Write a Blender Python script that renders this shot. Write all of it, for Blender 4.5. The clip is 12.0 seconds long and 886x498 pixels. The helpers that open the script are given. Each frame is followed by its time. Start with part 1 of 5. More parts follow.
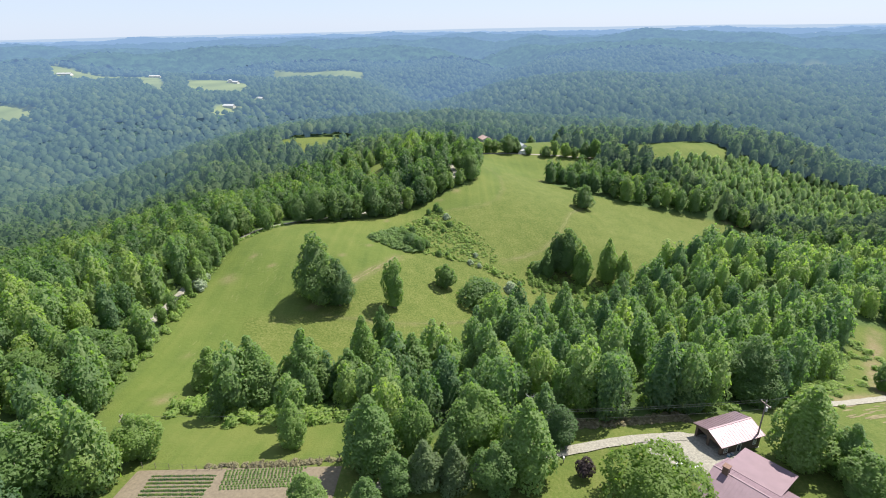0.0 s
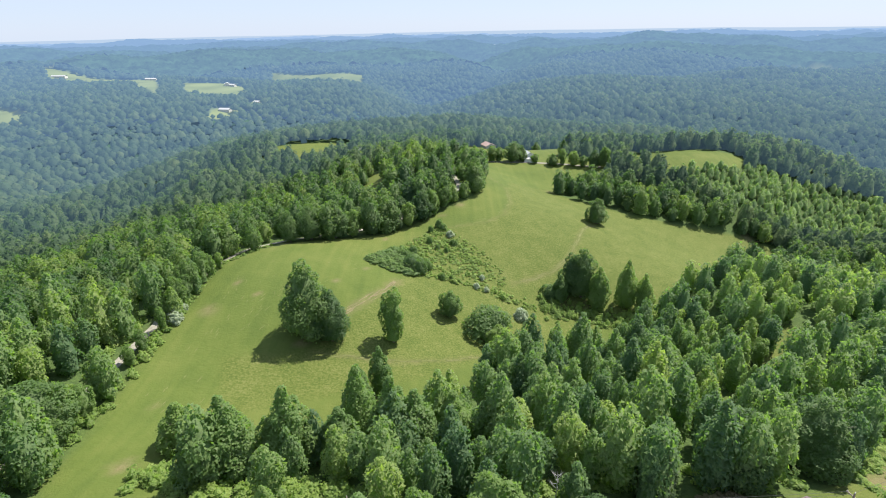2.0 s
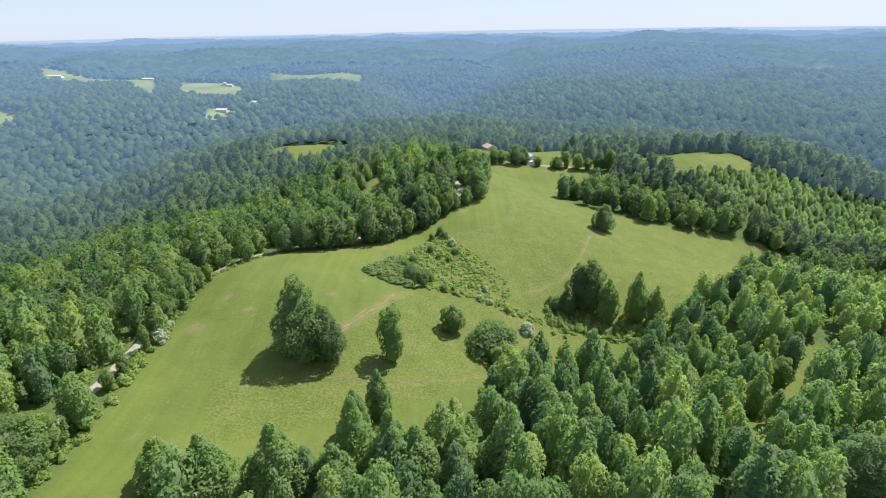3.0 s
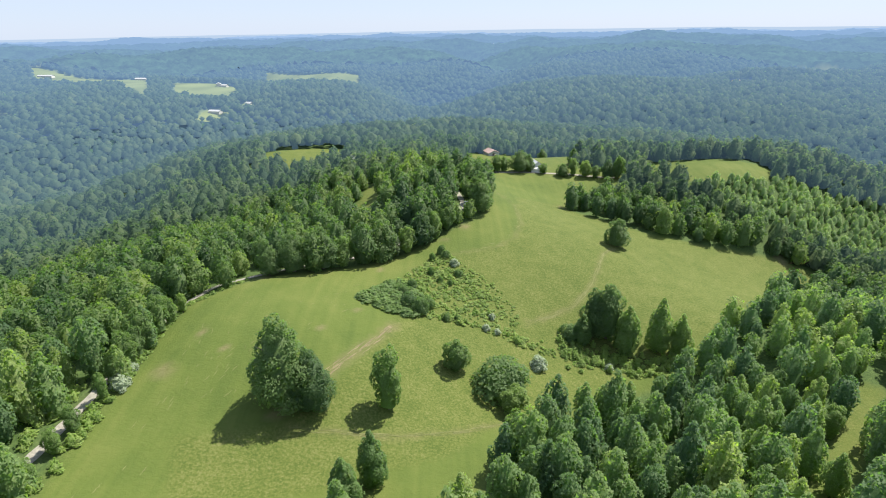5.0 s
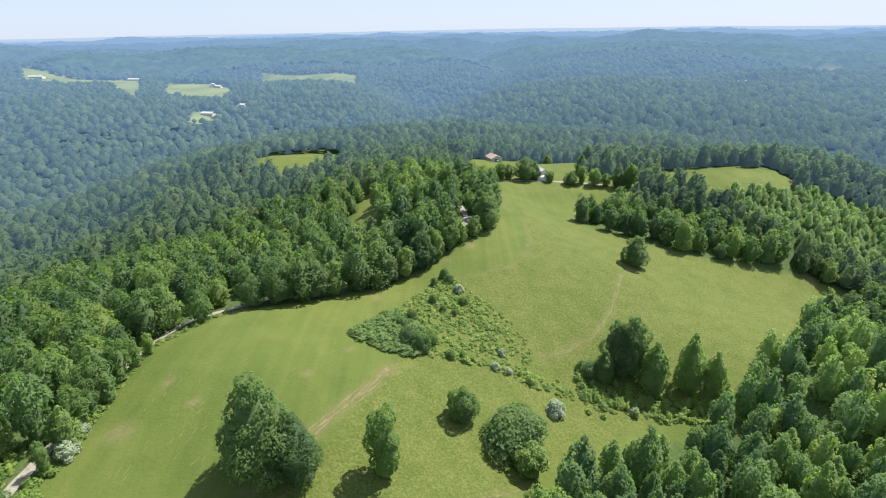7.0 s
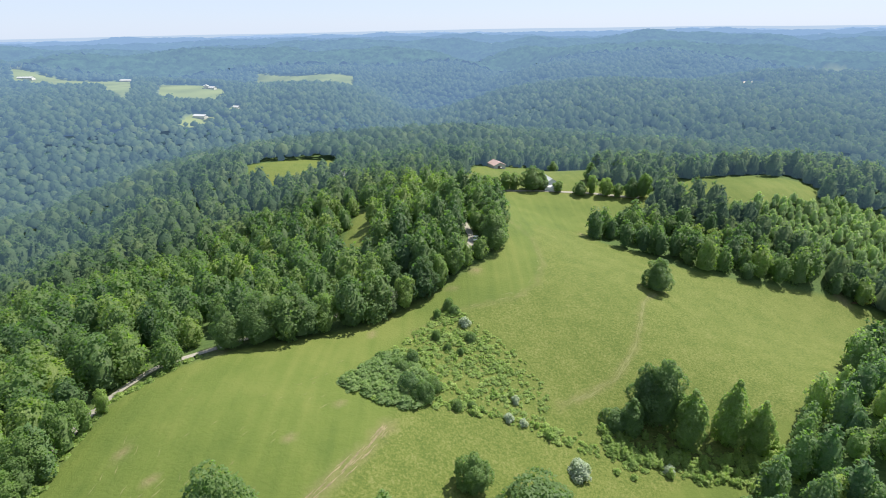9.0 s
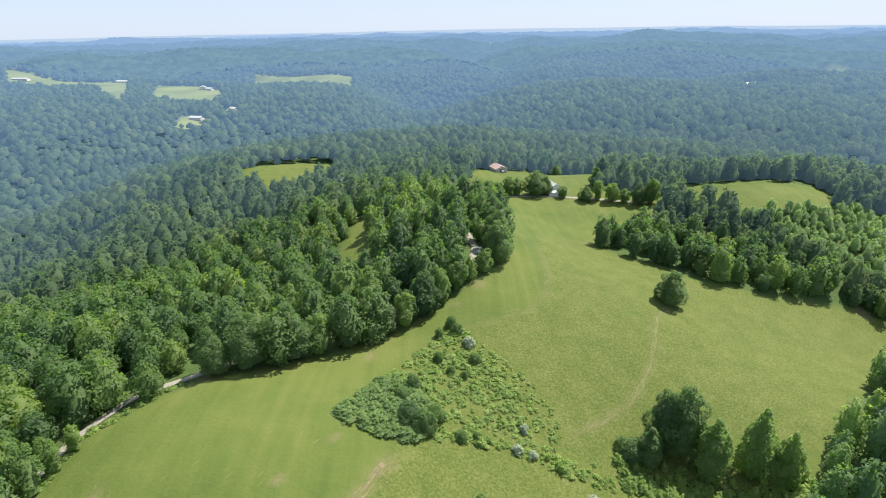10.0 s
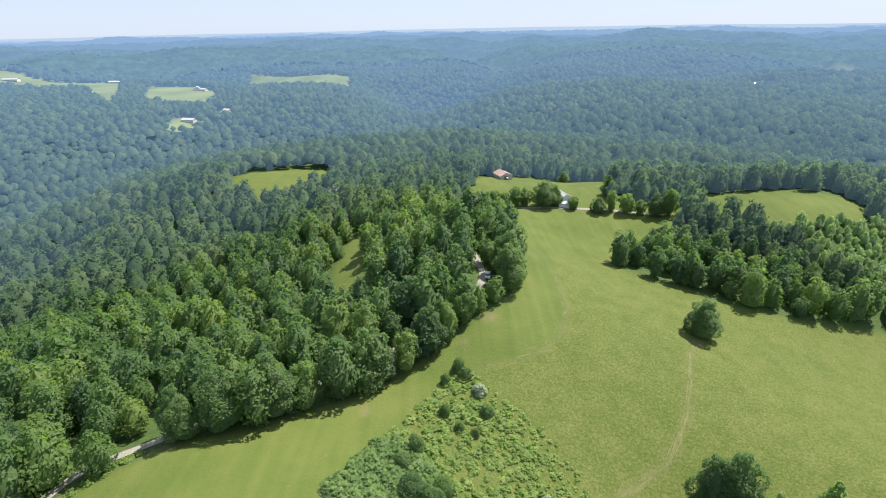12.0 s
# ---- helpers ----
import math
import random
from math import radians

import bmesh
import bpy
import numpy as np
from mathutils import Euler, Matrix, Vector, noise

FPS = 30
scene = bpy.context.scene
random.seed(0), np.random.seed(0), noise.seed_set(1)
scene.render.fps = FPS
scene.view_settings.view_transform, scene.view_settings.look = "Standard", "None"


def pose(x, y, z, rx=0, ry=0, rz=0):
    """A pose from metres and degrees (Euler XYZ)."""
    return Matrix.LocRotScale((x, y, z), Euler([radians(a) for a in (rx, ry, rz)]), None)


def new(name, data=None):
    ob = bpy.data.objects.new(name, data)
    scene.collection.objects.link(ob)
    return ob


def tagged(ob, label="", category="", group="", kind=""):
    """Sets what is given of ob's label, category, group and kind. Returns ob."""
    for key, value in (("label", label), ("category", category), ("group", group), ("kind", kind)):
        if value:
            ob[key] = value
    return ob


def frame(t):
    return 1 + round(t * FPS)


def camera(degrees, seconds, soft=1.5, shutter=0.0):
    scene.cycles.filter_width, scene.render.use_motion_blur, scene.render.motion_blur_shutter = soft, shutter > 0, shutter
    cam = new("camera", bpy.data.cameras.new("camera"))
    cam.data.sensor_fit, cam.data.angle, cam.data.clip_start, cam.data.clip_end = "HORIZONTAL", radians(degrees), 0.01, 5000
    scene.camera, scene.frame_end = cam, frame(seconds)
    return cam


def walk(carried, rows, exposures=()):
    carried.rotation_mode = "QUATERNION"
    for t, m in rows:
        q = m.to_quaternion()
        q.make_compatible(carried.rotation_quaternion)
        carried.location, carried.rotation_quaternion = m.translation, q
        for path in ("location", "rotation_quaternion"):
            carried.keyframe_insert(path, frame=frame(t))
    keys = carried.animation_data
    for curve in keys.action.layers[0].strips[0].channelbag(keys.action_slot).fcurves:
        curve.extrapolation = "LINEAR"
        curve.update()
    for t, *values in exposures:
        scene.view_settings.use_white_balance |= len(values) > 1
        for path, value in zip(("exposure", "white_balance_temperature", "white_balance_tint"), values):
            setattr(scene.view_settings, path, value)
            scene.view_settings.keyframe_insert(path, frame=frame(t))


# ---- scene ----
cam = camera(79.5, 12.0, 1.0)
METRES, EYE, TILT, LEAN, TURN = 125.0, 85.0, -22.9, 1.0, 0.0
ROWS = [
    (0.0, 0.0, 0.0, 0.0, 0.0, 0.0, 0.0),
    (0.5, -0.0031, 0.0368, 0.0166, -0.01, 0.04, -0.02),
    (1.0, -0.0062, 0.0729, 0.0318, -0.0, 0.11, -0.04),
    (1.5, -0.0094, 0.109, 0.0465, -0.03, 0.16, -0.04),
    (2.0, -0.0125, 0.1461, 0.0609, -0.04, 0.22, -0.05),
    (2.5, -0.0158, 0.1838, 0.076, -0.08, 0.19, -0.04),
    (3.0, -0.0186, 0.221, 0.0915, -0.09, 0.17, -0.04),
    (5.0, -0.0291, 0.3698, 0.1551, -0.31, 0.12, -0.05),
    (5.5, -0.0318, 0.4077, 0.1709, -0.36, 0.12, -0.03),
    (6.0, -0.0345, 0.4462, 0.1872, -0.39, 0.11, -0.0),
    (6.5, -0.0378, 0.4853, 0.2039, -0.44, 0.09, 0.01),
    (7.0, -0.0404, 0.5246, 0.2216, -0.48, 0.05, 0.04),
    (9.0, -0.0529, 0.683, 0.2892, -0.68, 0.04, 0.14),
    (9.5, -0.0561, 0.7223, 0.3063, -0.72, 0.03, 0.17),
    (10.0, -0.059, 0.7614, 0.3225, -0.76, 0.05, 0.21),
    (10.5, -0.0621, 0.8005, 0.339, -0.79, 0.02, 0.25),
    (11.0, -0.0651, 0.8401, 0.3555, -0.81, -0.04, 0.28),
    (11.5, -0.0683, 0.8796, 0.3721, -0.84, -0.06, 0.33),
    (12.0, -0.0711, 0.9183, 0.3893, -0.88, -0.06, 0.34),
]
walk(cam, [(t, pose(0, 0, EYE, TILT, LEAN, TURN) @ pose(METRES * x, METRES * y, METRES * z, 90 + pitch, roll, yaw)) for t, x, y, z, yaw, pitch, roll in ROWS])

# ---- world, sun, exposure ----
SUN_AZ, SUN_EL = math.atan2(0.62, 0.78), radians(57)
SUN_DIR = Vector((math.cos(SUN_AZ) * math.cos(SUN_EL), math.sin(SUN_AZ) * math.cos(SUN_EL), math.sin(SUN_EL)))
world = bpy.data.worlds.new("sky")
scene.world = world
world.use_nodes = True
wn = world.node_tree.nodes
sky = wn.new("ShaderNodeTexSky")
sky.sky_type, sky.sun_disc = "NISHITA", False
sky.sun_elevation, sky.sun_rotation = SUN_EL, math.pi / 2 - SUN_AZ
sky.air_density, sky.dust_density, sky.ozone_density, sky.altitude = 1.0, 0.15, 3.0, 300
hazy = wn.new("ShaderNodeMix")
hazy.data_type = "RGBA"
hazy.inputs[0].default_value = 0.92
hazy.inputs[7].default_value = (1.80, 2.12, 2.72, 1)
world.node_tree.links.new(sky.outputs[0], hazy.inputs[6])
world.node_tree.links.new(hazy.outputs[2], wn["Background"].inputs[0])
wn["Background"].inputs[1].default_value = 0.09
sun = new("sun", bpy.data.lights.new("sun", "SUN"))
sun.data.energy, sun.data.angle, sun.data.color = 2.45, radians(0.6), (1.0, 0.94, 0.80)
sun.matrix_world = Matrix.Translation((0, 0, 400)) @ SUN_DIR.to_track_quat("Z", "Y").to_matrix().to_4x4()
scene.view_settings.exposure = 1.9


# ---- materials ----
def material(name):
    mat = bpy.data.materials.new(name)
    mat.use_nodes = True
    return mat, mat.node_tree.nodes, mat.node_tree.links, mat.node_tree.nodes["Principled BSDF"]


def ramp(nodes, stops, mode="LINEAR"):
    r = nodes.new("ShaderNodeValToRGB")
    r.color_ramp.interpolation = mode
    while len(r.color_ramp.elements) < len(stops):
        r.color_ramp.elements.new(0.5)
    for e, (p, c) in zip(r.color_ramp.elements, stops):
        e.position, e.color = p, (*c, 1)
    return r


def noise_node(nodes, links, scale, detail=4.0, rough=0.55, space="Object"):
    n = nodes.new("ShaderNodeTexNoise")
    n.inputs["Scale"].default_value, n.inputs["Detail"].default_value, n.inputs["Roughness"].default_value = scale, detail, rough
    if space == "World":
        g = nodes.new("ShaderNodeNewGeometry")
        links.new(g.outputs["Position"], n.inputs["Vector"])
    else:
        c = nodes.new("ShaderNodeTexCoord")
        links.new(c.outputs["Object"], n.inputs["Vector"])
    return n


def mix(nodes, links, fac, a, b, blend="MIX"):
    m = nodes.new("ShaderNodeMix")
    m.data_type, m.blend_type = "RGBA", blend
    for sock, val in ((m.inputs[0], fac), (m.inputs[6], a), (m.inputs[7], b)):
        if isinstance(val, (int, float)):
            sock.default_value = val
        elif isinstance(val, tuple):
            sock.default_value = (*val, 1)
        else:
            links.new(val, sock)
    return m.outputs[2]


def calc(nodes, links, op, a, b, c=None, clamp=False):
    m = nodes.new("ShaderNodeMath")
    m.operation, m.use_clamp = op, clamp
    for sock, val in zip(m.inputs, (a, b, c)):
        if val is None:
            continue
        if isinstance(val, (int, float)):
            sock.default_value = val
        else:
            links.new(val, sock)
    return m.outputs[0]


def bump(nodes, links, bsdf, height, strength, distance):
    b = nodes.new("ShaderNodeBump")
    b.inputs["Strength"].default_value, b.inputs["Distance"].default_value = strength, distance
    links.new(height, b.inputs["Height"])
    links.new(b.outputs[0], bsdf.inputs["Normal"])


def leaf_material(name, dark, mid, light, by_attribute, through_light=0.62, glow_colour=None, contrast=0.2):
    """Foliage: colour by tree (a tint per tree) and by leaf clump, some light passing through."""
    mat, nodes, links, bsdf = material(name)
    if by_attribute:
        a = nodes.new("ShaderNodeAttribute")
        a.attribute_name = "tint"
        tree = a.outputs["Fac"]
    else:
        tree = nodes.new("ShaderNodeObjectInfo").outputs["Random"]
    clump = nodes.new("ShaderNodeNewGeometry").outputs["Random Per Island"]
    n = noise_node(nodes, links, 0.5, 3.0, 0.6, "World")
    v = calc(nodes, links, "MULTIPLY_ADD", tree, 0.64, calc(nodes, links, "MULTIPLY_ADD", clump, 0.22, calc(nodes, links, "MULTIPLY", n.outputs[0], 0.14)))
    r = ramp(nodes, [(0.12, dark), (0.5, mid), (0.92, light)])
    links.new(v, r.inputs[0])
    grain = noise_node(nodes, links, 3.2, 3.0, 0.7, "World").outputs[0]
    spread_g = nodes.new("ShaderNodeMapRange")
    for key, val in ((1, 0.34), (2, 0.66), (3, 1 - contrast), (4, 1 + contrast)):
        spread_g.inputs[key].default_value = val
    links.new(grain, spread_g.inputs[0])
    leafy = nodes.new("ShaderNodeVectorMath")
    leafy.operation = "SCALE"
    links.new(r.outputs[0], leafy.inputs[0])
    links.new(spread_g.outputs[0], leafy.inputs["Scale"])
    links.new(leafy.outputs[0], bsdf.inputs["Base Color"])
    bsdf.inputs["Roughness"].default_value = 0.55
    bsdf.inputs["Specular IOR Level"].default_value = 0.1 if glow_colour else 0.45
    sprays = noise_node(nodes, links, 0.7 if glow_colour else 1.5, 4.0, 0.72, "World").outputs[0]
    bump(nodes, links, bsdf, sprays, 0.6 if glow_colour else 0.3, 1.2 if glow_colour else 0.6)
    t = nodes.new("ShaderNodeBsdfTranslucent")
    links.new(mix(nodes, links, 1.0, leafy.outputs[0], (1.08, 1.28, 0.5), "MULTIPLY"), t.inputs[0])
    links.new(bsdf.inputs["Normal"].links[0].from_socket, t.inputs["Normal"])
    s = nodes.new("ShaderNodeMixShader")
    s.inputs[0].default_value = through_light
    links.new(bsdf.outputs[0], s.inputs[1])
    links.new(t.outputs[0], s.inputs[2])
    # Haze painted in as emission, mixed by distance; the leaves themselves don't glow.
    if glow_colour:
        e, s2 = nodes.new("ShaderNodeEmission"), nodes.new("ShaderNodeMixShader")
        e.inputs[0].default_value = (*glow_colour, 1)
        haze_share = nodes.new("ShaderNodeAttribute")
        haze_share.attribute_name = "haze_share"
        links.new(haze_share.outputs["Fac"], s2.inputs[0])
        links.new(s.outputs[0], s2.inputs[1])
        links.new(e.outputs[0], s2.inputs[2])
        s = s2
    links.new(s.outputs[0], nodes["Material Output"].inputs[0])
    return mat


# Emission colour that stands in for haze on far surfaces.
HAZE_GLOW = (0.064, 0.110, 0.188)
LEAF = leaf_material("leaf", (0.108, 0.189, 0.061), (0.165, 0.259, 0.075), (0.233, 0.321, 0.088), False)
LEAF_DARK = leaf_material("leaf_dark", (0.087, 0.160, 0.066), (0.128, 0.211, 0.075), (0.169, 0.257, 0.081), False)
LEAF_LIGHT = leaf_material("leaf_light", (0.110, 0.185, 0.040), (0.153, 0.237, 0.051), (0.197, 0.275, 0.063), False)
LEAF_POPLAR = leaf_material("poplar_leaf", (0.119, 0.207, 0.068), (0.171, 0.270, 0.087), (0.227, 0.321, 0.099), False)
LEAF_GREY = leaf_material("leaf_grey", (0.25, 0.31, 0.22), (0.31, 0.37, 0.27), (0.38, 0.43, 0.33), False, 0.4, None, 0.2)
LEAF_PURPLE = leaf_material("leaf_purple", (0.030, 0.022, 0.030), (0.045, 0.030, 0.040), (0.070, 0.050, 0.055), False)
LEAF_PINE = leaf_material("needle", (0.090, 0.141, 0.066), (0.127, 0.185, 0.084), (0.165, 0.226, 0.108), False)
WOODS = leaf_material("woodland_leaf", (0.131, 0.229, 0.167), (0.232, 0.348, 0.219), (0.361, 0.457, 0.255), True)
WOODS = leaf_material("woodland_leaf", (0.067, 0.136, 0.060), (0.124, 0.209, 0.076), (0.216, 0.294, 0.092), True)
WOODS = leaf_material("woodland_leaf", (0.062, 0.130, 0.054), (0.122, 0.206, 0.066), (0.212, 0.286, 0.076), True)
YOUNG_WOODS = leaf_material("young_woodland_leaf", (0.086, 0.167, 0.081), (0.183, 0.280, 0.102), (0.307, 0.380, 0.119), True)
SAPLING = leaf_material("sapling_leaf", (0.190, 0.273, 0.138), (0.254, 0.343, 0.160), (0.318, 0.405, 0.182), True)
HAZE_GLOW_WOODS = leaf_material("haze_glow_canopy", (0.069, 0.120, 0.067), (0.113, 0.172, 0.083), (0.169, 0.222, 0.096), True, 0.55, HAZE_GLOW)
SCRUB = leaf_material("scrub_leaf", (0.191, 0.285, 0.076), (0.260, 0.361, 0.095), (0.347, 0.432, 0.140), True)

LEAF_SCRUB = leaf_material("vine_leaf", (0.147, 0.239, 0.082), (0.197, 0.295, 0.100), (0.258, 0.351, 0.128), True)
DRY = leaf_material("dry_brush", (0.125, 0.110, 0.062), (0.170, 0.150, 0.085), (0.200, 0.195, 0.095), True, 0.2)


def bark_material():
    mat, nodes, links, bsdf = material("bark")
    n = noise_node(nodes, links, 3.0, 5.0)
    r = ramp(nodes, [(0.3, (0.075, 0.060, 0.045)), (0.7, (0.19, 0.165, 0.135))])
    links.new(n.outputs[0], r.inputs[0])
    links.new(r.outputs[0], bsdf.inputs["Base Color"])
    bsdf.inputs["Roughness"].default_value = 0.9
    bump(nodes, links, bsdf, n.outputs[0], 0.6, 0.05)
    return mat


BARK = bark_material()


def ground_material():
    """Mown meadow, rough pasture, worn tracks and woodland floor, told apart by the sheet's own masks."""
    mat, nodes, links, bsdf = material("ground")

    def mask(name):
        a = nodes.new("ShaderNodeAttribute")
        a.attribute_name = name
        return a.outputs["Fac"]
    big = noise_node(nodes, links, 0.030, 4.0, 0.55, "World").outputs[0]
    mid = noise_node(nodes, links, 0.16, 5.0, 0.62, "World").outputs[0]
    fine = noise_node(nodes, links, 1.1, 6.0, 0.72, "World").outputs[0]
    mown = ramp(nodes, [(0.40, (0.052, 0.086, 0.015)), (0.5, (0.076, 0.109, 0.021)), (0.60, (0.108, 0.131, 0.032))])
    geo = nodes.new("ShaderNodeNewGeometry")
    turned = nodes.new("ShaderNodeMapping")
    turned.inputs["Rotation"].default_value, turned.inputs["Scale"].default_value = (0, 0, 0.5), (0.9, 0.035, 0.2)
    links.new(geo.outputs["Position"], turned.inputs["Vector"])
    swath = nodes.new("ShaderNodeTexNoise")
    swath.inputs["Scale"].default_value, swath.inputs["Detail"].default_value = 0.45, 3.0
    links.new(turned.outputs[0], swath.inputs["Vector"])
    mown_in = calc(nodes, links, "MULTIPLY_ADD", swath.outputs[0], 0.24, calc(nodes, links, "MULTIPLY_ADD", big, 0.50, calc(nodes, links, "MULTIPLY", mid, 0.20)))
    links.new(calc(nodes, links, "ADD", mown_in, 0.035), mown.inputs[0])
    mown_c = mix(nodes, links, calc(nodes, links, "MULTIPLY", fine, 0.5), mown.outputs[0], (0.108, 0.130, 0.041))
    rough = ramp(nodes, [(0.34, (0.050, 0.079, 0.016)), (0.5, (0.080, 0.106, 0.023)), (0.62, (0.108, 0.126, 0.033)), (0.78, (0.154, 0.157, 0.063))])
    speck_in = calc(nodes, links, "MULTIPLY_ADD", mid, 0.18, calc(nodes, links, "MULTIPLY", noise_node(nodes, links, 1.7, 6.0, 0.78, "World").outputs[0], 0.82))
    links.new(calc(nodes, links, "MULTIPLY_ADD", speck_in, 2.0, -0.46), rough.inputs[0])
    wob = calc(nodes, links, "MULTIPLY_ADD", calc(nodes, links, "SUBTRACT", fine, 0.5), 0.7, 0.0)
    r_mask = calc(nodes, links, "ADD", mask("rough"), wob, None, True)
    c = mix(nodes, links, r_mask, mown_c, rough.outputs[0])
    floor = ramp(nodes, [(0.35, (0.034, 0.062, 0.020)), (0.7, (0.080, 0.122, 0.036))])
    links.new(fine, floor.inputs[0])
    c = mix(nodes, links, mask("wooded"), c, floor.outputs[0])
    soil = ramp(nodes, [(0.35, (0.15, 0.115, 0.065)), (0.7, (0.22, 0.18, 0.115))])
    links.new(fine, soil.inputs[0])
    w_mask = calc(nodes, links, "MULTIPLY", mask("worn"), calc(nodes, links, "MULTIPLY_ADD", mid, 2.2, -0.45, True), None, True)
    c = mix(nodes, links, w_mask, c, soil.outputs[0])
    links.new(c, bsdf.inputs["Base Color"])
    bsdf.inputs["Roughness"].default_value = 0.85
    bsdf.inputs["Specular IOR Level"].default_value = 0.15
    bump(nodes, links, bsdf, calc(nodes, links, "MULTIPLY_ADD", mid, 0.25, fine), 0.8, 0.3)
    return mat


GROUND = ground_material()


def plain(name, colour, rough=0.6, metal=0.0, vary=0.25, scale=1.5, relief=0.0, coat=0.0):
    mat, nodes, links, bsdf = material(name)
    n = noise_node(nodes, links, scale, 5.0, 0.6)
    lo, hi = tuple(c * (1 - vary) for c in colour), tuple(min(1, c * (1 + vary)) for c in colour)
    r = ramp(nodes, [(0.3, lo), (0.7, hi)])
    links.new(n.outputs[0], r.inputs[0])
    links.new(r.outputs[0], bsdf.inputs["Base Color"])
    bsdf.inputs["Roughness"].default_value, bsdf.inputs["Metallic"].default_value = rough, metal
    bsdf.inputs["Coat Weight"].default_value, bsdf.inputs["Coat Roughness"].default_value = coat, 0.3
    if relief:
        bump(nodes, links, bsdf, n.outputs[0], 0.7, relief)
    return mat


GRAVEL = plain("gravel", (0.235, 0.222, 0.195), 0.95, 0, 0.32, 2.6, 0.03)
SOIL = plain("tilled_soil", (0.145, 0.118, 0.085), 0.95, 0, 0.22, 2.0, 0.05)
ROOF_METAL = plain("mauve_roof_metal", (0.22, 0.155, 0.190), 0.45, 0.4, 0.1, 0.4, 0.0, 0.35)
# Darker, matte copy of the mauve roof metal, to keep the house from glaring.
HOUSE_ROOF = plain("matte_mauve_roof_metal", (0.165, 0.110, 0.140), 0.6, 0.2, 0.12, 0.4)
BROWN_WALL = plain("brown_board", (0.095, 0.072, 0.058), 0.8, 0, 0.25, 2.0)
WHITE = plain("white_paint", (0.6, 0.6, 0.59), 0.5, 0, 0.06)
BRICK = plain("brick", (0.17, 0.10, 0.08), 0.85, 0, 0.3, 5.0)
POLE_WOOD = plain("weathered_pole", (0.20, 0.17, 0.14), 0.85, 0, 0.25, 3.0)
WIRE = plain("wire", (0.10, 0.10, 0.10), 0.5, 0.6)
GREY_BOARD = plain("grey_board", (0.42, 0.42, 0.42), 0.8, 0, 0.15, 2.0)
RED_ROOF = plain("faded_red_roof", (0.38, 0.27, 0.25), 0.5, 0.2, 0.15, 0.5)
PALE_ROOF = plain("pale_metal_roof", (0.5, 0.51, 0.53), 0.4, 0.3, 0.06, 0.5)
GLASS = plain("window_glass", (0.05, 0.06, 0.07), 0.08, 0, 0.1)
CAR_WHITE = plain("white_car_paint", (0.75, 0.76, 0.78), 0.25, 0, 0.03)
POND = plain("pond_water", (0.10, 0.075, 0.04), 0.08, 0, 0.1)
BLUE_PLASTIC = plain("blue_plastic", (0.08, 0.22, 0.38), 0.5)
RUBBER = plain("rubber", (0.02, 0.02, 0.02), 0.8)


def haze_glow_material(name, green, glow_colour, share):
    """Far wooded hills and fields, haze painted in: leaf colour mixed with emission."""
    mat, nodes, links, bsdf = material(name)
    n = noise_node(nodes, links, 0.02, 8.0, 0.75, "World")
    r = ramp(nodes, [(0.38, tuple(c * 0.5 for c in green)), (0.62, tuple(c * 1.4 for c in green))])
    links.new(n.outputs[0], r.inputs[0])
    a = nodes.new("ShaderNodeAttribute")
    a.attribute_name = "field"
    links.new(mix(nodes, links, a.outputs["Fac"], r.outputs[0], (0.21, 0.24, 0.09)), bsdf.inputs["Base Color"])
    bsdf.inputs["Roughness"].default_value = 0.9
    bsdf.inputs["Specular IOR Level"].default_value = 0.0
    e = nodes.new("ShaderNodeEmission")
    e.inputs[0].default_value = (*glow_colour, 1)
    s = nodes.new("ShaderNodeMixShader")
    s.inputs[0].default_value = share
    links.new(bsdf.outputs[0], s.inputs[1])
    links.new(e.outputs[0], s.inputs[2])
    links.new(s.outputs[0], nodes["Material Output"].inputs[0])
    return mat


# ---- the lie of the land ----
KNOLLS = [-6, -2, 4, 23, 7, 7, 17, 8, 6, -4, -8, 3, 20, 23, 18, 14, 6, 8, -7, -12, 39, -21, -11, 8, -25, -20, -11, -16, -6, -21, 40, -7, -50, 27, -27, -20,
          -52, -16, 13, 1, 3, 8, -34, -31, -21, -46, -30, -17, -11, 28, -5, -6, -56, -53, -61, -18, -21, 7, 20, -22, -9, 29, -70, -80, -12, -32, -1, -8, 6, -5, 12, 32,
          -66, -12, -14, -8, -10, -8, 7, -32, -15, -31, -7, -6, -31, -1, -24, -38, -20, -21, -30, -48, -26, -31, -28, -30, -27, -6, -34]
KX, KY = np.arange(-240, 241, 60.0), np.arange(20, 551, 53.0)


def smooth(a, b, v):
    u = np.clip((v - a) / (b - a), 0, 1)
    return u * u * (3 - 2 * u)


def ridge_ground(x, y):
    """The farm's own ridge: overlapping rounded knolls."""
    wx = np.exp(-((x[:, None] - KX) ** 2) / (2 * 36.0 ** 2))
    wy = np.exp(-((y[:, None] - KY) ** 2) / (2 * 36.0 ** 2))
    g = np.array(KNOLLS, float).reshape(len(KY), len(KX))
    rise = 4 * np.exp(-(((x + 104) / 90) ** 4 + ((y - 500) / 95) ** 4)) - 13 * np.exp(-((x + 250) / 42) ** 2 - ((y - 378) / 60) ** 2)
    return np.einsum("ni,ij,nj->n", wy, g, wx) / (wx.sum(1) * wy.sum(1) + 1e-30) + rise


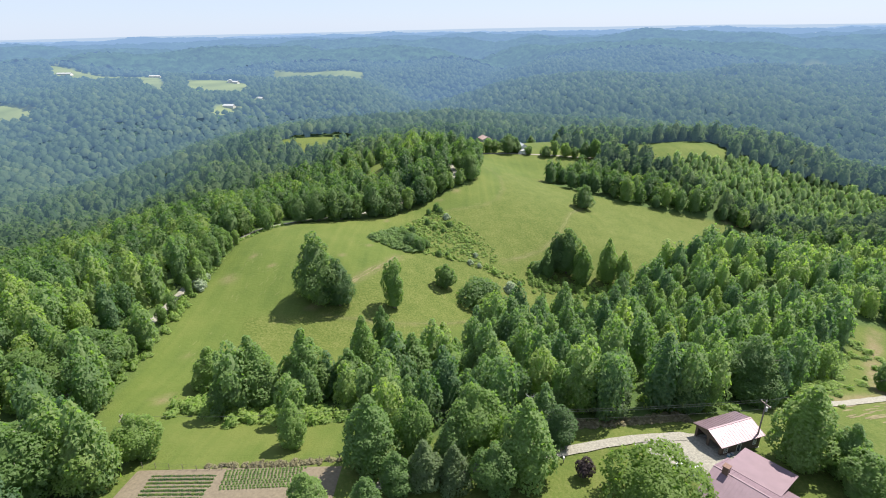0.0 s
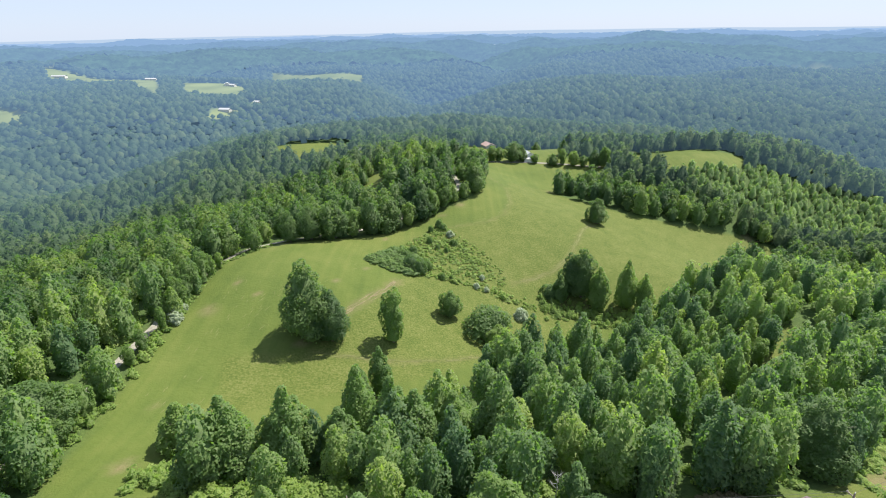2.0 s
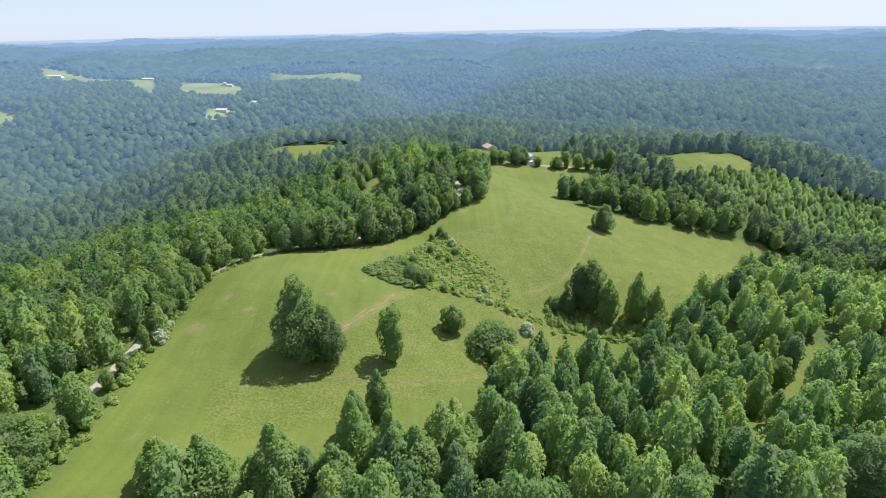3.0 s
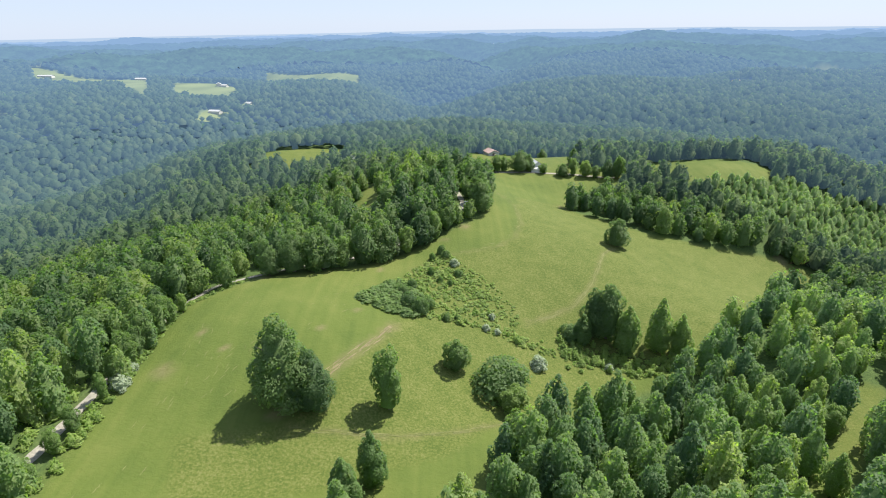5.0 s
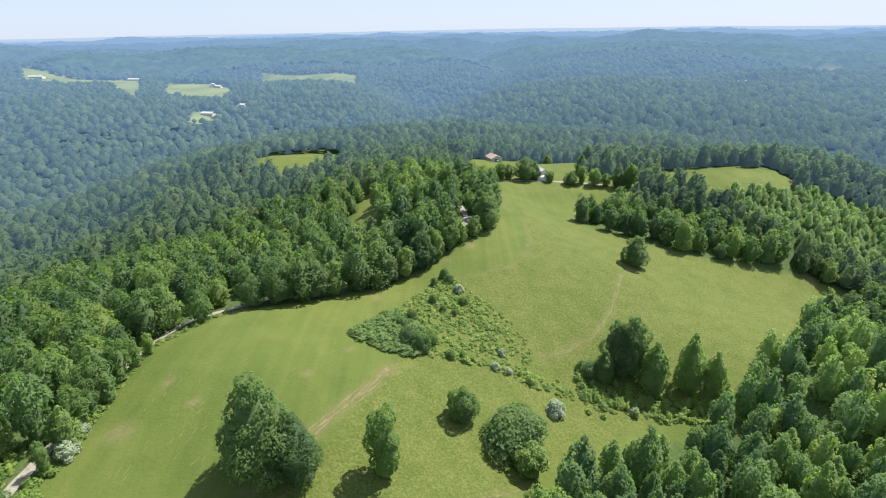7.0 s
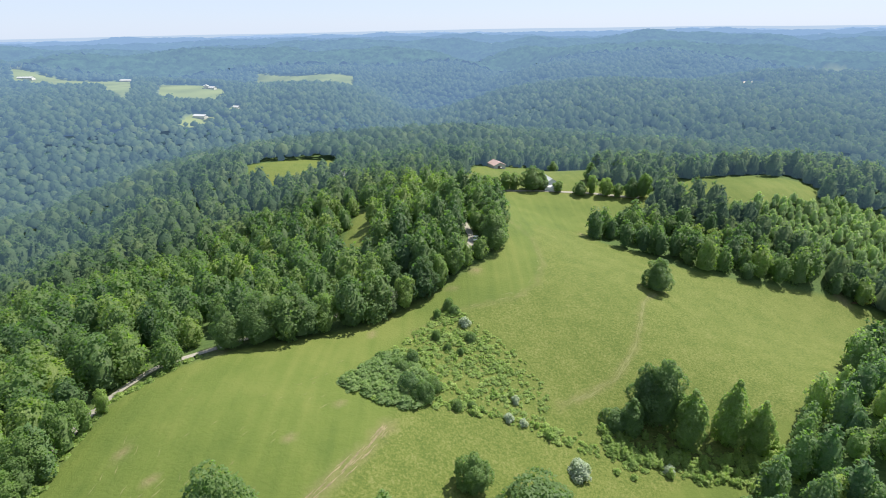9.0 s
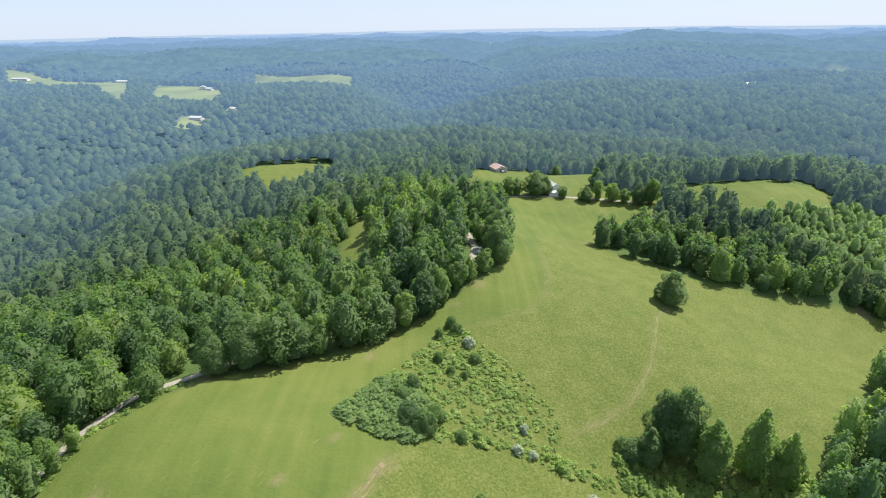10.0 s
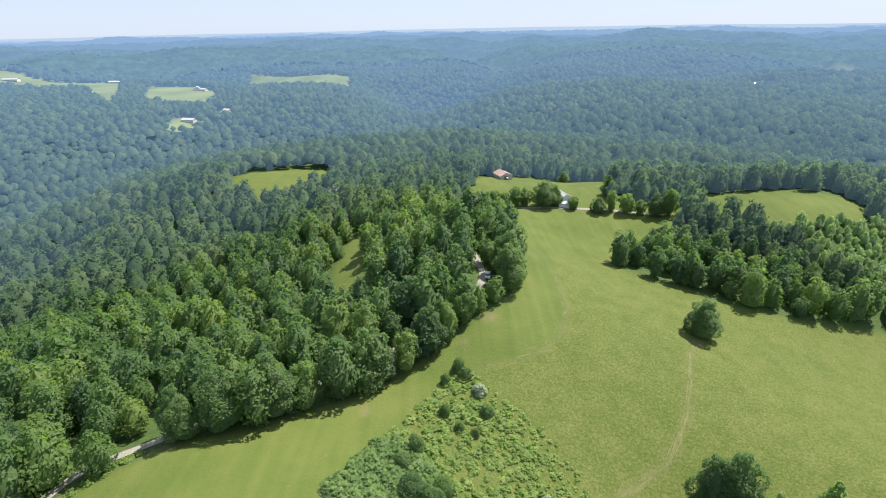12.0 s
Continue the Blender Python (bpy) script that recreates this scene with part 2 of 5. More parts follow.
def to_line(x, y, pts):
    """Distance from points to a broken line."""
    best = np.full(len(x), 1e9)
    for (ax, ay), (bx, by) in zip(pts[:-1], pts[1:]):
        dx, dy = bx - ax, by - ay
        u = np.clip(((x - ax) * dx + (y - ay) * dy) / (dx * dx + dy * dy), 0, 1)
        best = np.minimum(best, np.hypot(x - ax - u * dx, y - ay - u * dy))
    return best


def waves(x, y, length, seed, n=7):
    rng = np.random.RandomState(seed)
    out = np.zeros(len(x))
    for _ in range(n):
        a, p, k = rng.uniform(0, math.tau), rng.uniform(0, math.tau), math.tau / (length * rng.uniform(0.6, 1.6))
        out += np.sin(k * (x * math.cos(a) + y * math.sin(a)) + p)
    return out / math.sqrt(n)


VALLEYS = [([(-430, 60), (-345, 330), (-335, 480), (-305, 640), (-150, 720), (-50, 800), (-45, 950), (20, 1150), (170, 1500), (60, 2300)], 38, 105),
           ([(380, 40), (360, 330), (380, 470), (270, 590), (110, 680), (-50, 800)], 20, 80),
           ([(-900, 500), (-620, 640), (-470, 580), (-400, 540)], 26, 90),
           ([(1100, 640), (760, 560), (420, 470)], 24, 100),
           ([(-30, 1150), (-420, 1250), (-900, 1500)], 25, 120),
           ([(20, 1150), (320, 1090), (700, 1190), (1050, 1300)], 34, 105)]


def far_ground(x, y):
    d = np.hypot(x, y - 100)
    z = np.interp(d, [0, 700, 1100, 2000, 3200, 4700], [-12, -14, -4, -2, 4, 8])
    z = z + waves(x, y, 900, 5) * np.interp(d, [600, 1400, 2400, 4700], [3, 9, 17, 9]) + waves(x, y, 330, 9) * np.interp(d, [500, 1300, 2000, 4700], [2, 5, 9, 5])
    for line, depth, width in VALLEYS:
        z = z - depth * np.exp(-(to_line(x, y, line) / width) ** 2)
    return z


def ground_z(x, y):
    x, y = np.atleast_1d(np.asarray(x, float)), np.atleast_1d(np.asarray(y, float))
    w = smooth(150, 330, np.abs(x)) 
    w = np.maximum(w, smooth(440, 640, y))
    w = np.maximum(w, smooth(-20, -300, y))
    near = np.zeros(len(x))
    ok = w < 1
    near[ok] = ridge_ground(np.clip(x[ok], -245, 245), np.clip(y[ok], 15, 555))
    return near * (1 - w) + far_ground(x, y) * w


def gz(x, y):
    return float(ground_z(x, y)[0])


MEADOW = [(-75, 92), (-77, 110), (-80, 137), (-78, 160), (-78, 190), (-64, 203), (-46, 213), (-29, 224), (-11, 240), (2, 254), (13, 264), (20, 285), (22, 330), (10, 384), (50, 396),
          (86, 391), (112, 374), (98, 352), (66, 333), (61, 321), (81, 302), (95, 289), (120, 285), (160, 290), (178, 284), (150, 260), (125, 238), (90, 207), (72, 187), (48, 179), (26, 162),
          (10, 147), (3, 133), (-4, 122), (-10, 115), (-20, 108), (-34, 104), (-50, 101), (-58, 95), (-44, 90), (-32, 88), (-20, 88), (-14, 79), (-20, 74), (-56, 73), (-68, 84)]
YARD = [(-60, 50), (-58, 73), (-16, 75), (-12, 79), (6, 81), (22, 81), (44, 86), (62, 87), (74, 93), (88, 108), (104, 114), (118, 132), (134, 150), (150, 152), (165, 120), (165, 20), (-60, 20)]
FARM = [(8, 360), (8, 428), (20, 470), (36, 490), (62, 494), (88, 472), (96, 440), (82, 398), (72, 380), (55, 374)]
FIELD_R = [(120, 372), (130, 393), (160, 386), (197, 369), (181, 346), (150, 346), (128, 356)]
FIELD_L = [(-149, 489), (-122, 512), (-94, 522), (-84, 506), (-82, 462), (-90, 436), (-118, 432), (-142, 458)]
GLADE = [(-45, 272), (-35, 272), (-37, 300), (-38, 328), (-44, 328), (-46, 300)]
FAR_FIELDS = [[(-420, 900), (-440, 950), (-498, 1094), (-452, 1123), (-368, 1044), (-335, 930), (-325, 890)], [(-350, 1110), (-429, 1419), (-318, 1361), (-194, 1363), (-160, 1110), (-256, 1080)],
              [(-740, 1060), (-874, 1245), (-730, 1196), (-632, 1243), (-475, 949), (-440, 860), (-500, 920), (-560, 1000)], [(-610, 700), (-700, 800), (-640, 800), (-545, 740), (-545, 700)],
              [(432, 890), (428, 936), (484, 942), (492, 890)], [(556, 940), (572, 1000), (640, 1012), (628, 945)], [(650, 1080), (796, 1306), (899, 1349), (922, 1271), (740, 1040)], [(-545, 1261), (-592, 1365), (-537, 1352), (-495, 1251)],
              [(-165, 2009), (-171, 2206), (81, 2067), (79, 1826)], [(488, 1688), (538, 1823), (599, 1800), (551, 1667)]]
SMALL_YARDS = [[(-330, 770), (-332, 815), (-303, 815), (-300, 770)], [(-297, 825), (-297, 862), (-276, 862), (-274, 825)]]
GAP = [(64, 122), (70, 120), (88, 142), (83, 146)]
PATH = [(80, 139), (84, 136), (112, 165), (108, 169)]
PLANTATION = [(150, 314), (138, 344), (180, 344), (202, 362), (262, 348), (300, 310), (225, 290), (190, 302)]
OPEN = [MEADOW, YARD, FARM, FIELD_R, FIELD_L, GLADE, GAP, PATH] + FAR_FIELDS + SMALL_YARDS
ROAD = [(-88, 60), (-87, 100), (-85, 135), (-84, 155), (-81.5, 188), (-76, 201), (-66, 207), (-56, 217), (-42, 228), (-22, 243), (-6, 257), (2, 266), (5.5, 277), (2, 300), (-1, 340), (4, 371), (24, 381), (50, 384), (78, 381), (105, 372)]
DRIVE = [(-16, 66), (8, 72), (20, 75), (33, 78.5), (46, 80), (52, 74)]
TRACK_A = [(-43, 148), (-35, 160), (-30, 168), (-23, 179), (-19, 187)]
TRACK_B = [(24, 205), (34, 211), (42, 216), (52, 229), (57, 240), (62, 252), (71, 262)]
TRACK_C = [(-40, 145), (-27, 146), (-14, 147), (0, 152), (12, 158)]
TRACK_D = [(75, 92), (92, 101), (108, 108), (122, 128), (138, 148)]
MOWN_EDGE = [(22, 312), (30, 288), (30, 266), (25, 251), (17, 243), (0, 236), (-14, 223)]
SCRUB_PATCH = [(-31, 197), (-20, 215), (-11, 230), (-4, 237), (5, 226), (13, 213), (11, 203), (-2, 198), (-11, 195), (-21, 193)]
HEDGE = [(-6, 198), (9, 198), (22, 196), (40, 193), (58, 189), (68, 187)]


def inside(x, y, poly):
    hit = np.zeros(len(x), bool)
    for (ax, ay), (bx, by) in zip(poly, poly[1:] + poly[:1]):
        cross = (ay > y) != (by > y)
        with np.errstate(divide="ignore", invalid="ignore"):
            hit ^= cross & (x < (bx - ax) * (y - ay) / (by - ay if by != ay else 1e-9) + ax)
    return hit


def depth_in(x, y, poly):
    """Signed distance to a plot's boundary: positive inside."""
    d = to_line(x, y, poly + poly[:1])
    return np.where(inside(x, y, poly), d, -d)


def openness(x, y):
    best = np.full(len(x), -1e9)
    for poly in OPEN:
        best = np.maximum(best, depth_in(x, y, poly))
    return best


# ---- mesh helpers ----
def mesh_of(name, v, f, mat, shade=False, tint=None, normals=None):
    """A mesh from arrays of corners and of faces of one size."""
    v, f = np.asarray(v, np.float32), np.asarray(f, np.int32)
    me = bpy.data.meshes.new(name)
    me.vertices.add(len(v))
    me.vertices.foreach_set("co", v.ravel())
    me.loops.add(f.size)
    me.loops.foreach_set("vertex_index", f.ravel())
    me.polygons.add(len(f))
    me.polygons.foreach_set("loop_start", np.arange(0, f.size, f.shape[1], dtype=np.int32))
    if shade or normals is not None:
        me.polygons.foreach_set("use_smooth", np.ones(len(f), bool))
    else:
        me.polygons.foreach_set("use_smooth", np.zeros(len(f), bool))
    if tint is not None:
        a = me.attributes.new("tint", "FLOAT", "POINT")
        a.data.foreach_set("value", np.asarray(tint, np.float32))
    me.update(calc_edges=True)
    if normals is not None:
        me.normals_split_custom_set_from_vertices(np.asarray(normals, np.float32))
    if mat:
        me.materials.append(mat)
    return me


def sheet_mesh(name, xs, ys, zf, mat):
    X, Y = np.meshgrid(xs, ys)
    x, y = X.ravel(), Y.ravel()
    z = zf(x, y)
    i = np.arange(len(x)).reshape(X.shape)
    f = np.stack([i[:-1, :-1], i[:-1, 1:], i[1:, 1:], i[1:, :-1]], -1).reshape(-1, 4)
    return mesh_of(name, np.stack([x, y, z], 1), f, mat, True), x, y


def part(name, bm, mat, parent=None, label=""):
    me = bpy.data.meshes.new(name)
    bm.to_mesh(me)
    bm.free()
    me.materials.append(mat)
    ob = new(name, me)
    ob.parent = parent
    return tagged(ob, label)


def data_part(name, me, parent, label=""):
    ob = new(name, me)
    ob.parent = parent
    return tagged(ob, label)


def box(bm, x0, y0, z0, x1, y1, z1):
    m = Matrix.Translation(((x0 + x1) / 2, (y0 + y1) / 2, (z0 + z1) / 2)) @ Matrix.Diagonal((abs(x1 - x0), abs(y1 - y0), abs(z1 - z0), 1))
    bmesh.ops.create_cube(bm, size=1, matrix=m)
    return bm


def boxed(*dims):
    return box(bmesh.new(), *dims)


# ---- ground ----
def spread(lo, hi, step, reach, grow):
    out, s, v = list(np.arange(lo, hi + 0.01, step)), step, hi
    while v < reach:
        s *= grow
        v += s
        out.append(v)
    s, v = step, lo
    while v > -reach:
        s *= grow
        v -= s
        out.insert(0, v)
    return np.array(out)


me, gx, gy = sheet_mesh("ground", spread(-100, 185, 2.0, 4600, 1.075), spread(52, 400, 2.0, 4600, 1.07), lambda x, y: ground_z(x, y) - 3 * smooth(585, 610, np.hypot(x, y - 60)) - 11 * smooth(600, 800, np.hypot(x, y - 60)) - 70 * smooth(1500, 1640, np.hypot(x, y - 60)), GROUND)
op = openness(gx, gy)
rough = np.where(inside(gx, gy, MEADOW), 0.0, 0.45)
swale = [(-62, 140), (-40, 146), (-30, 163), (-18, 190), (-16, 224), (0, 236), (17, 243), (25, 251), (30, 266), (30, 288), (36, 318), (66, 333), (81, 302), (95, 289), (160, 290), (178, 284),
         (125, 238), (90, 207), (45, 184), (8, 155), (-3, 143), (-20, 135), (-56, 119)]
rough = np.maximum(rough, 0.85 * smooth(-1.5, 1.5, depth_in(gx, gy, swale)))
rough = np.where(depth_in(gx, gy, FIELD_R) > -3, 0.0, rough)
rough = np.where(depth_in(gx, gy, FARM) > -3, 0.25, rough)
worn = np.zeros(len(gx))
for line, width, much in ((TRACK_A, 1.2, 0.6), (TRACK_B, 0.5, 0.3), (TRACK_C, 0.5, 0.3), (TRACK_D, 1.8, 0.9), (MOWN_EDGE, 0.4, 0.25), (ROAD, 2.6, 0.15)):
    worn = np.maximum(worn, much * (1 - smooth(width * 0.5, width + 1.2, to_line(gx, gy, line))))
for bx, by, br in ((-72, 158, 2.6), (-68, 172, 1.6), (-60, 166, 1.3), (-62, 208, 3.0), (-38, 178, 1.2), (-30, 190, 1.0), (-3, 246, 1.6), (5, 256, 2.0), (-26, 221, 1.4), (-70, 120, 1.5), (-66, 100, 2.2), (60, 325, 2.0), (163, 291, 4.0)):
    worn = np.maximum(worn, 0.8 * (1 - smooth(br * 0.3, br * 1.3, np.hypot(gx - bx, (gy - by) * 0.8))))
for key, val in (("wooded", 1 - smooth(-3.0, 0.5, op)), ("rough", rough), ("worn", worn)):
    a = me.attributes.new(key, "FLOAT", "POINT")
    a.data.foreach_set("value", val.astype(np.float32))
tagged(new("ground", me), "rolling green meadow and woodland floor", "ground", kind="structure")


def strip(name, line, width, mat, label, lift=0.16, step=2.0, parent=None):
    """A lane laid along a smoothed line on the ground, with ragged verges."""
    pts = np.array(line, float)
    seg = np.r_[0, np.cumsum(np.hypot(*np.diff(pts, axis=0).T))]
    s = np.arange(0, seg[-1], step)
    cx, cy = np.interp(s, seg, pts[:, 0]), np.interp(s, seg, pts[:, 1])
    for _ in range(3):
        cx[1:-1], cy[1:-1] = (cx[:-2] + 2 * cx[1:-1] + cx[2:]) / 4, (cy[:-2] + 2 * cy[1:-1] + cy[2:]) / 4
    tx, ty = np.gradient(cx), np.gradient(cy)
    n = np.hypot(tx, ty)
    tx, ty = tx / n, ty / n
    rng = np.random.RandomState(3)
    rows = []
    for u in (-1, -0.5, 0, 0.5, 1):
        w = width / 2 * u * (1 + (rng.uniform(-0.15, 0.15, len(s)) if abs(u) == 1 else 0))
        x, y = cx - ty * w, cy + tx * w
        rows.append(np.stack([x, y, ground_z(x, y) + lift + 0.05 * (1 - abs(u))], 1))
    v = np.stack(rows, 1).reshape(-1, 3)
    i = np.arange(len(v)).reshape(len(s), 5)
    f = np.stack([i[:-1, :-1], i[1:, :-1], i[1:, 1:], i[:-1, 1:]], -1).reshape(-1, 4)[:, ::-1]
    return tagged(new(name, mesh_of(name, v, f, mat, True)), label, "road", kind="structure")


strip("road", ROAD, 2.3, GRAVEL, "pale gravel lane along the ridge")
DIRT = plain("bare_dirt", (0.160, 0.136, 0.074), 0.95, 0, 0.3, 0.8, 0.05)
TRODDEN = plain("trodden_grass", (0.130, 0.138, 0.050), 0.95, 0, 0.22, 1.2, 0.04)


def streaks(line, n, across, length, width, mat, label, seed):
    """Short ragged scrapes in the turf that follow a line."""
    rng = np.random.RandomState(seed)
    pts = np.array(line, float)
    seg = np.r_[0, np.cumsum(np.hypot(*np.diff(pts, axis=0).T))]
    V, F, o = [], [], 0
    for _ in range(n):
        s0, off = rng.uniform(0, seg[-1]), rng.normal(0, across)
        s = np.linspace(s0, s0 + rng.uniform(0.4, 1) * length, 7)
        s = s[s < seg[-1]]
        if len(s) < 3:
            continue
        x, y = np.interp(s, seg, pts[:, 0]), np.interp(s, seg, pts[:, 1])
        tx, ty = np.gradient(x), np.gradient(y)
        k = np.hypot(tx, ty)
        off = off + rng.normal(0, 0.06, len(s))
        w = width * rng.uniform(0.3, 1, len(s)) * np.sin(np.linspace(0.1, math.pi - 0.1, len(s)))
        for side in (-1, 1):
            px, py = x - ty / k * (off + side * w), y + tx / k * (off + side * w)
            V.append(np.stack([px, py, ground_z(px, py) + 0.05], 1))
        i = np.arange(len(s) - 1) + o
        F.append(np.stack([i, i + len(s), i + len(s) + 1, i + 1], 1)[:, ::-1])
        o += 2 * len(s)
    tagged(new("bare_streaks", mesh_of("bare_streaks", np.concatenate(V), np.concatenate(F), mat, True)), label, "bare soil", kind="stuff")


streaks(TRACK_A, 60, 0.7, 6.0, 0.17, DIRT, "brown scraped wheel streaks in the pasture", 1)
streaks([(-62, 150), (-52, 168), (-40, 188), (-24, 208)], 34, 5.0, 3.0, 0.12, TRODDEN, "pale mowing scrapes in the meadow", 2)
streaks([(-70, 118), (-66, 140), (-62, 165), (-66, 190)], 34, 3.5, 3.0, 0.12, TRODDEN, "pale mowing scrapes beside the lane", 3)
streaks([(26, 322), (30, 288), (29, 264), (20, 246), (0, 236), (-16, 222)], 40, 0.8, 5.0, 0.13, TRODDEN, "trodden streaks at the mown edge", 4)
streaks(TRACK_B, 90, 0.45, 7.0, 0.13, TRODDEN, "worn wheel streaks up the grassy slope", 7)
streaks(TRACK_C, 60, 0.4, 7.0, 0.11, TRODDEN, "faint wheel streaks across the rough pasture", 8)
strip("farm_track", [(82, 95.5), (90.4, 98.6), (98.1, 101.8), (107.5, 106.5), (122, 112)], 2.4, GRAVEL, "pale gravel track over the grassy bank", 0.15)
streaks([(84, 88), (96, 94), (110, 100), (128, 108)], 60, 3.0, 9.0, 0.35, DIRT, "brown scraped earth on the grassy bank", 6)
strip("driveway", DRIVE, 2.5, GRAVEL, "pale gravel driveway to the garage", 0.19)

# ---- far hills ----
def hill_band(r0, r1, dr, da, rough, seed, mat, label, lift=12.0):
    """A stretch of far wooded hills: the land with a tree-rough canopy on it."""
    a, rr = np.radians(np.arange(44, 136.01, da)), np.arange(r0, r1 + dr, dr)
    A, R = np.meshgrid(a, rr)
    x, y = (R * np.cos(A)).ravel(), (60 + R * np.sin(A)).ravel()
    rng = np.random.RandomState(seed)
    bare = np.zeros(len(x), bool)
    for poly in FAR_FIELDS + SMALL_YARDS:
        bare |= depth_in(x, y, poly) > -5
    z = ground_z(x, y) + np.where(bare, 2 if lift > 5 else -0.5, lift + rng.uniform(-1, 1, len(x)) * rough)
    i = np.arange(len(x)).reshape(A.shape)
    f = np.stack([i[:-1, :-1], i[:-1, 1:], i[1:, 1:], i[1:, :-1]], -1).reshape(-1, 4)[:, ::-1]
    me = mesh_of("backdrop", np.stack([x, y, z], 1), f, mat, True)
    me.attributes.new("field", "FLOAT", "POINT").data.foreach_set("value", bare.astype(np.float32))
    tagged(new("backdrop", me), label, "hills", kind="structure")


# Each farther band glows more, so the haze is put into its surface.
for r0, r1, dr, da, rough, glow_colour, share in ((1450, 1950, 12, 0.28, 6.5, (0.060, 0.100, 0.172), 0.62), (1950, 2600, 16, 0.26, 6.5, (0.064, 0.106, 0.180), 0.71),
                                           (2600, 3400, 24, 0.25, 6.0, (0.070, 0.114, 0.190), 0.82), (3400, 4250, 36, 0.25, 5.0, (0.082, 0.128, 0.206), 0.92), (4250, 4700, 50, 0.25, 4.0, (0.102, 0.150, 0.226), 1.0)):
    hill_band(r0, r1, dr, da, rough, int(r0), haze_glow_material("far_hill", (0.052, 0.100, 0.048), glow_colour, share), "far wooded hills with blue haze glow painted in")


# Added sheet under far trees: dark tone and glow stand for shade and haze.
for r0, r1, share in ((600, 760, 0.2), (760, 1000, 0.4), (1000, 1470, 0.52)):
    hill_band(r0, r1, 9, 0.6, 1.0, int(r0), haze_glow_material("under_tree_fill", (0.040, 0.080, 0.038), HAZE_GLOW, share), "dark filler sheet under far trees with haze glow mixed in", 3.5)


def far_field(poly):
    """A pale field on the distant hills, a sheet with haze glow mixed in."""
    p = np.array(poly)
    xs, ys = np.arange(p[:, 0].min() - 8, p[:, 0].max() + 8, 6.0), np.arange(p[:, 1].min() - 8, p[:, 1].max() + 8, 6.0)
    X, Y = np.meshgrid(xs, ys)
    x, y = X.ravel(), Y.ravel()
    ok = depth_in(x, y, poly) > -7
    i = np.arange(len(x)).reshape(X.shape)
    f = np.stack([i[:-1, :-1], i[:-1, 1:], i[1:, 1:], i[1:, :-1]], -1).reshape(-1, 4)
    f = f[ok[f].all(1)]
    me = mesh_of("backdrop", np.stack([x, y, ground_z(x, y) + 0.3], 1), f, haze_glow_material("far_field", (0.09, 0.12, 0.04), HAZE_GLOW, 0.85 * far_haze(math.hypot(p[:, 0].mean(), p[:, 1].mean() - 60))), True)
    me.attributes.new("field", "FLOAT", "POINT").data.foreach_set("value", 0.75 + 0.2 * waves(x, y, 90, 4).clip(-1.5, 1.5).astype(np.float32))
    tagged(new("backdrop", me), "pale green field on distant hills with haze glow mixed in", "field", kind="structure")


def far_haze(d):
    """Share of haze glow painted into a surface at this distance."""
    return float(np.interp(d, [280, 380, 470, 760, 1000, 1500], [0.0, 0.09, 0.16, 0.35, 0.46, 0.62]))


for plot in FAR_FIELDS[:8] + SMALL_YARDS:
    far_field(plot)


def sky_rim():
    """A glowing haze-coloured ring for the last land, its height fitted to the view."""
    a = np.radians(np.arange(40, 140.01, 0.25))
    top = 36 + 8 * np.exp(-((a - 1.35) / 0.4) ** 2) + waves(a * 900, a * 0, 200, 8) * 1.5
    v = np.concatenate([np.stack([4790 * np.cos(a), 60 + 4790 * np.sin(a), np.full(len(a), -60.0)], 1), np.stack([4800 * np.cos(a), 60 + 4800 * np.sin(a), top], 1), np.stack([4815 * np.cos(a), 60 + 4815 * np.sin(a), np.full(len(a), -60.0)], 1)])
    n = len(a)
    i = np.arange(n - 1)
    f = np.concatenate([np.stack([i + 1, i, i + n, i + n + 1], 1), np.stack([i + n + 1, i + n, i + 2 * n, i + 2 * n + 1], 1)])
    tagged(new("backdrop", mesh_of("backdrop", v, f, haze_glow_material("rim_glow", (0.05, 0.1, 0.05), (0.140, 0.177, 0.228), 1.0), True)), "glowing pale ring that stands in for the farthest hills", "hills", kind="structure")


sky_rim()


# ---- trees ----
PROFILE = {"round": ([0, 0.12, 0.35, 0.6, 0.82, 1], [0.45, 0.8, 1.0, 0.95, 0.65, 0.12]), "poplar": ([0, 0.1, 0.3, 0.55, 0.8, 1], [0.6, 0.9, 1.0, 0.8, 0.45, 0.06]),
           "oak": ([0, 0.12, 0.35, 0.6, 0.82, 1], [0.8, 1.0, 0.98, 0.8, 0.55, 0.2]), "slim": ([0, 0.12, 0.3, 0.55, 0.8, 1], [0.75, 0.7, 0.8, 1.0, 0.8, 0.15]),
           "bush": ([0, 0.2, 0.5, 0.8, 1], [0.9, 1.0, 0.95, 0.65, 0.2]), "pine": ([0, 0.1, 0.4, 0.7, 1], [0.8, 1.0, 0.75, 0.42, 0.05])}


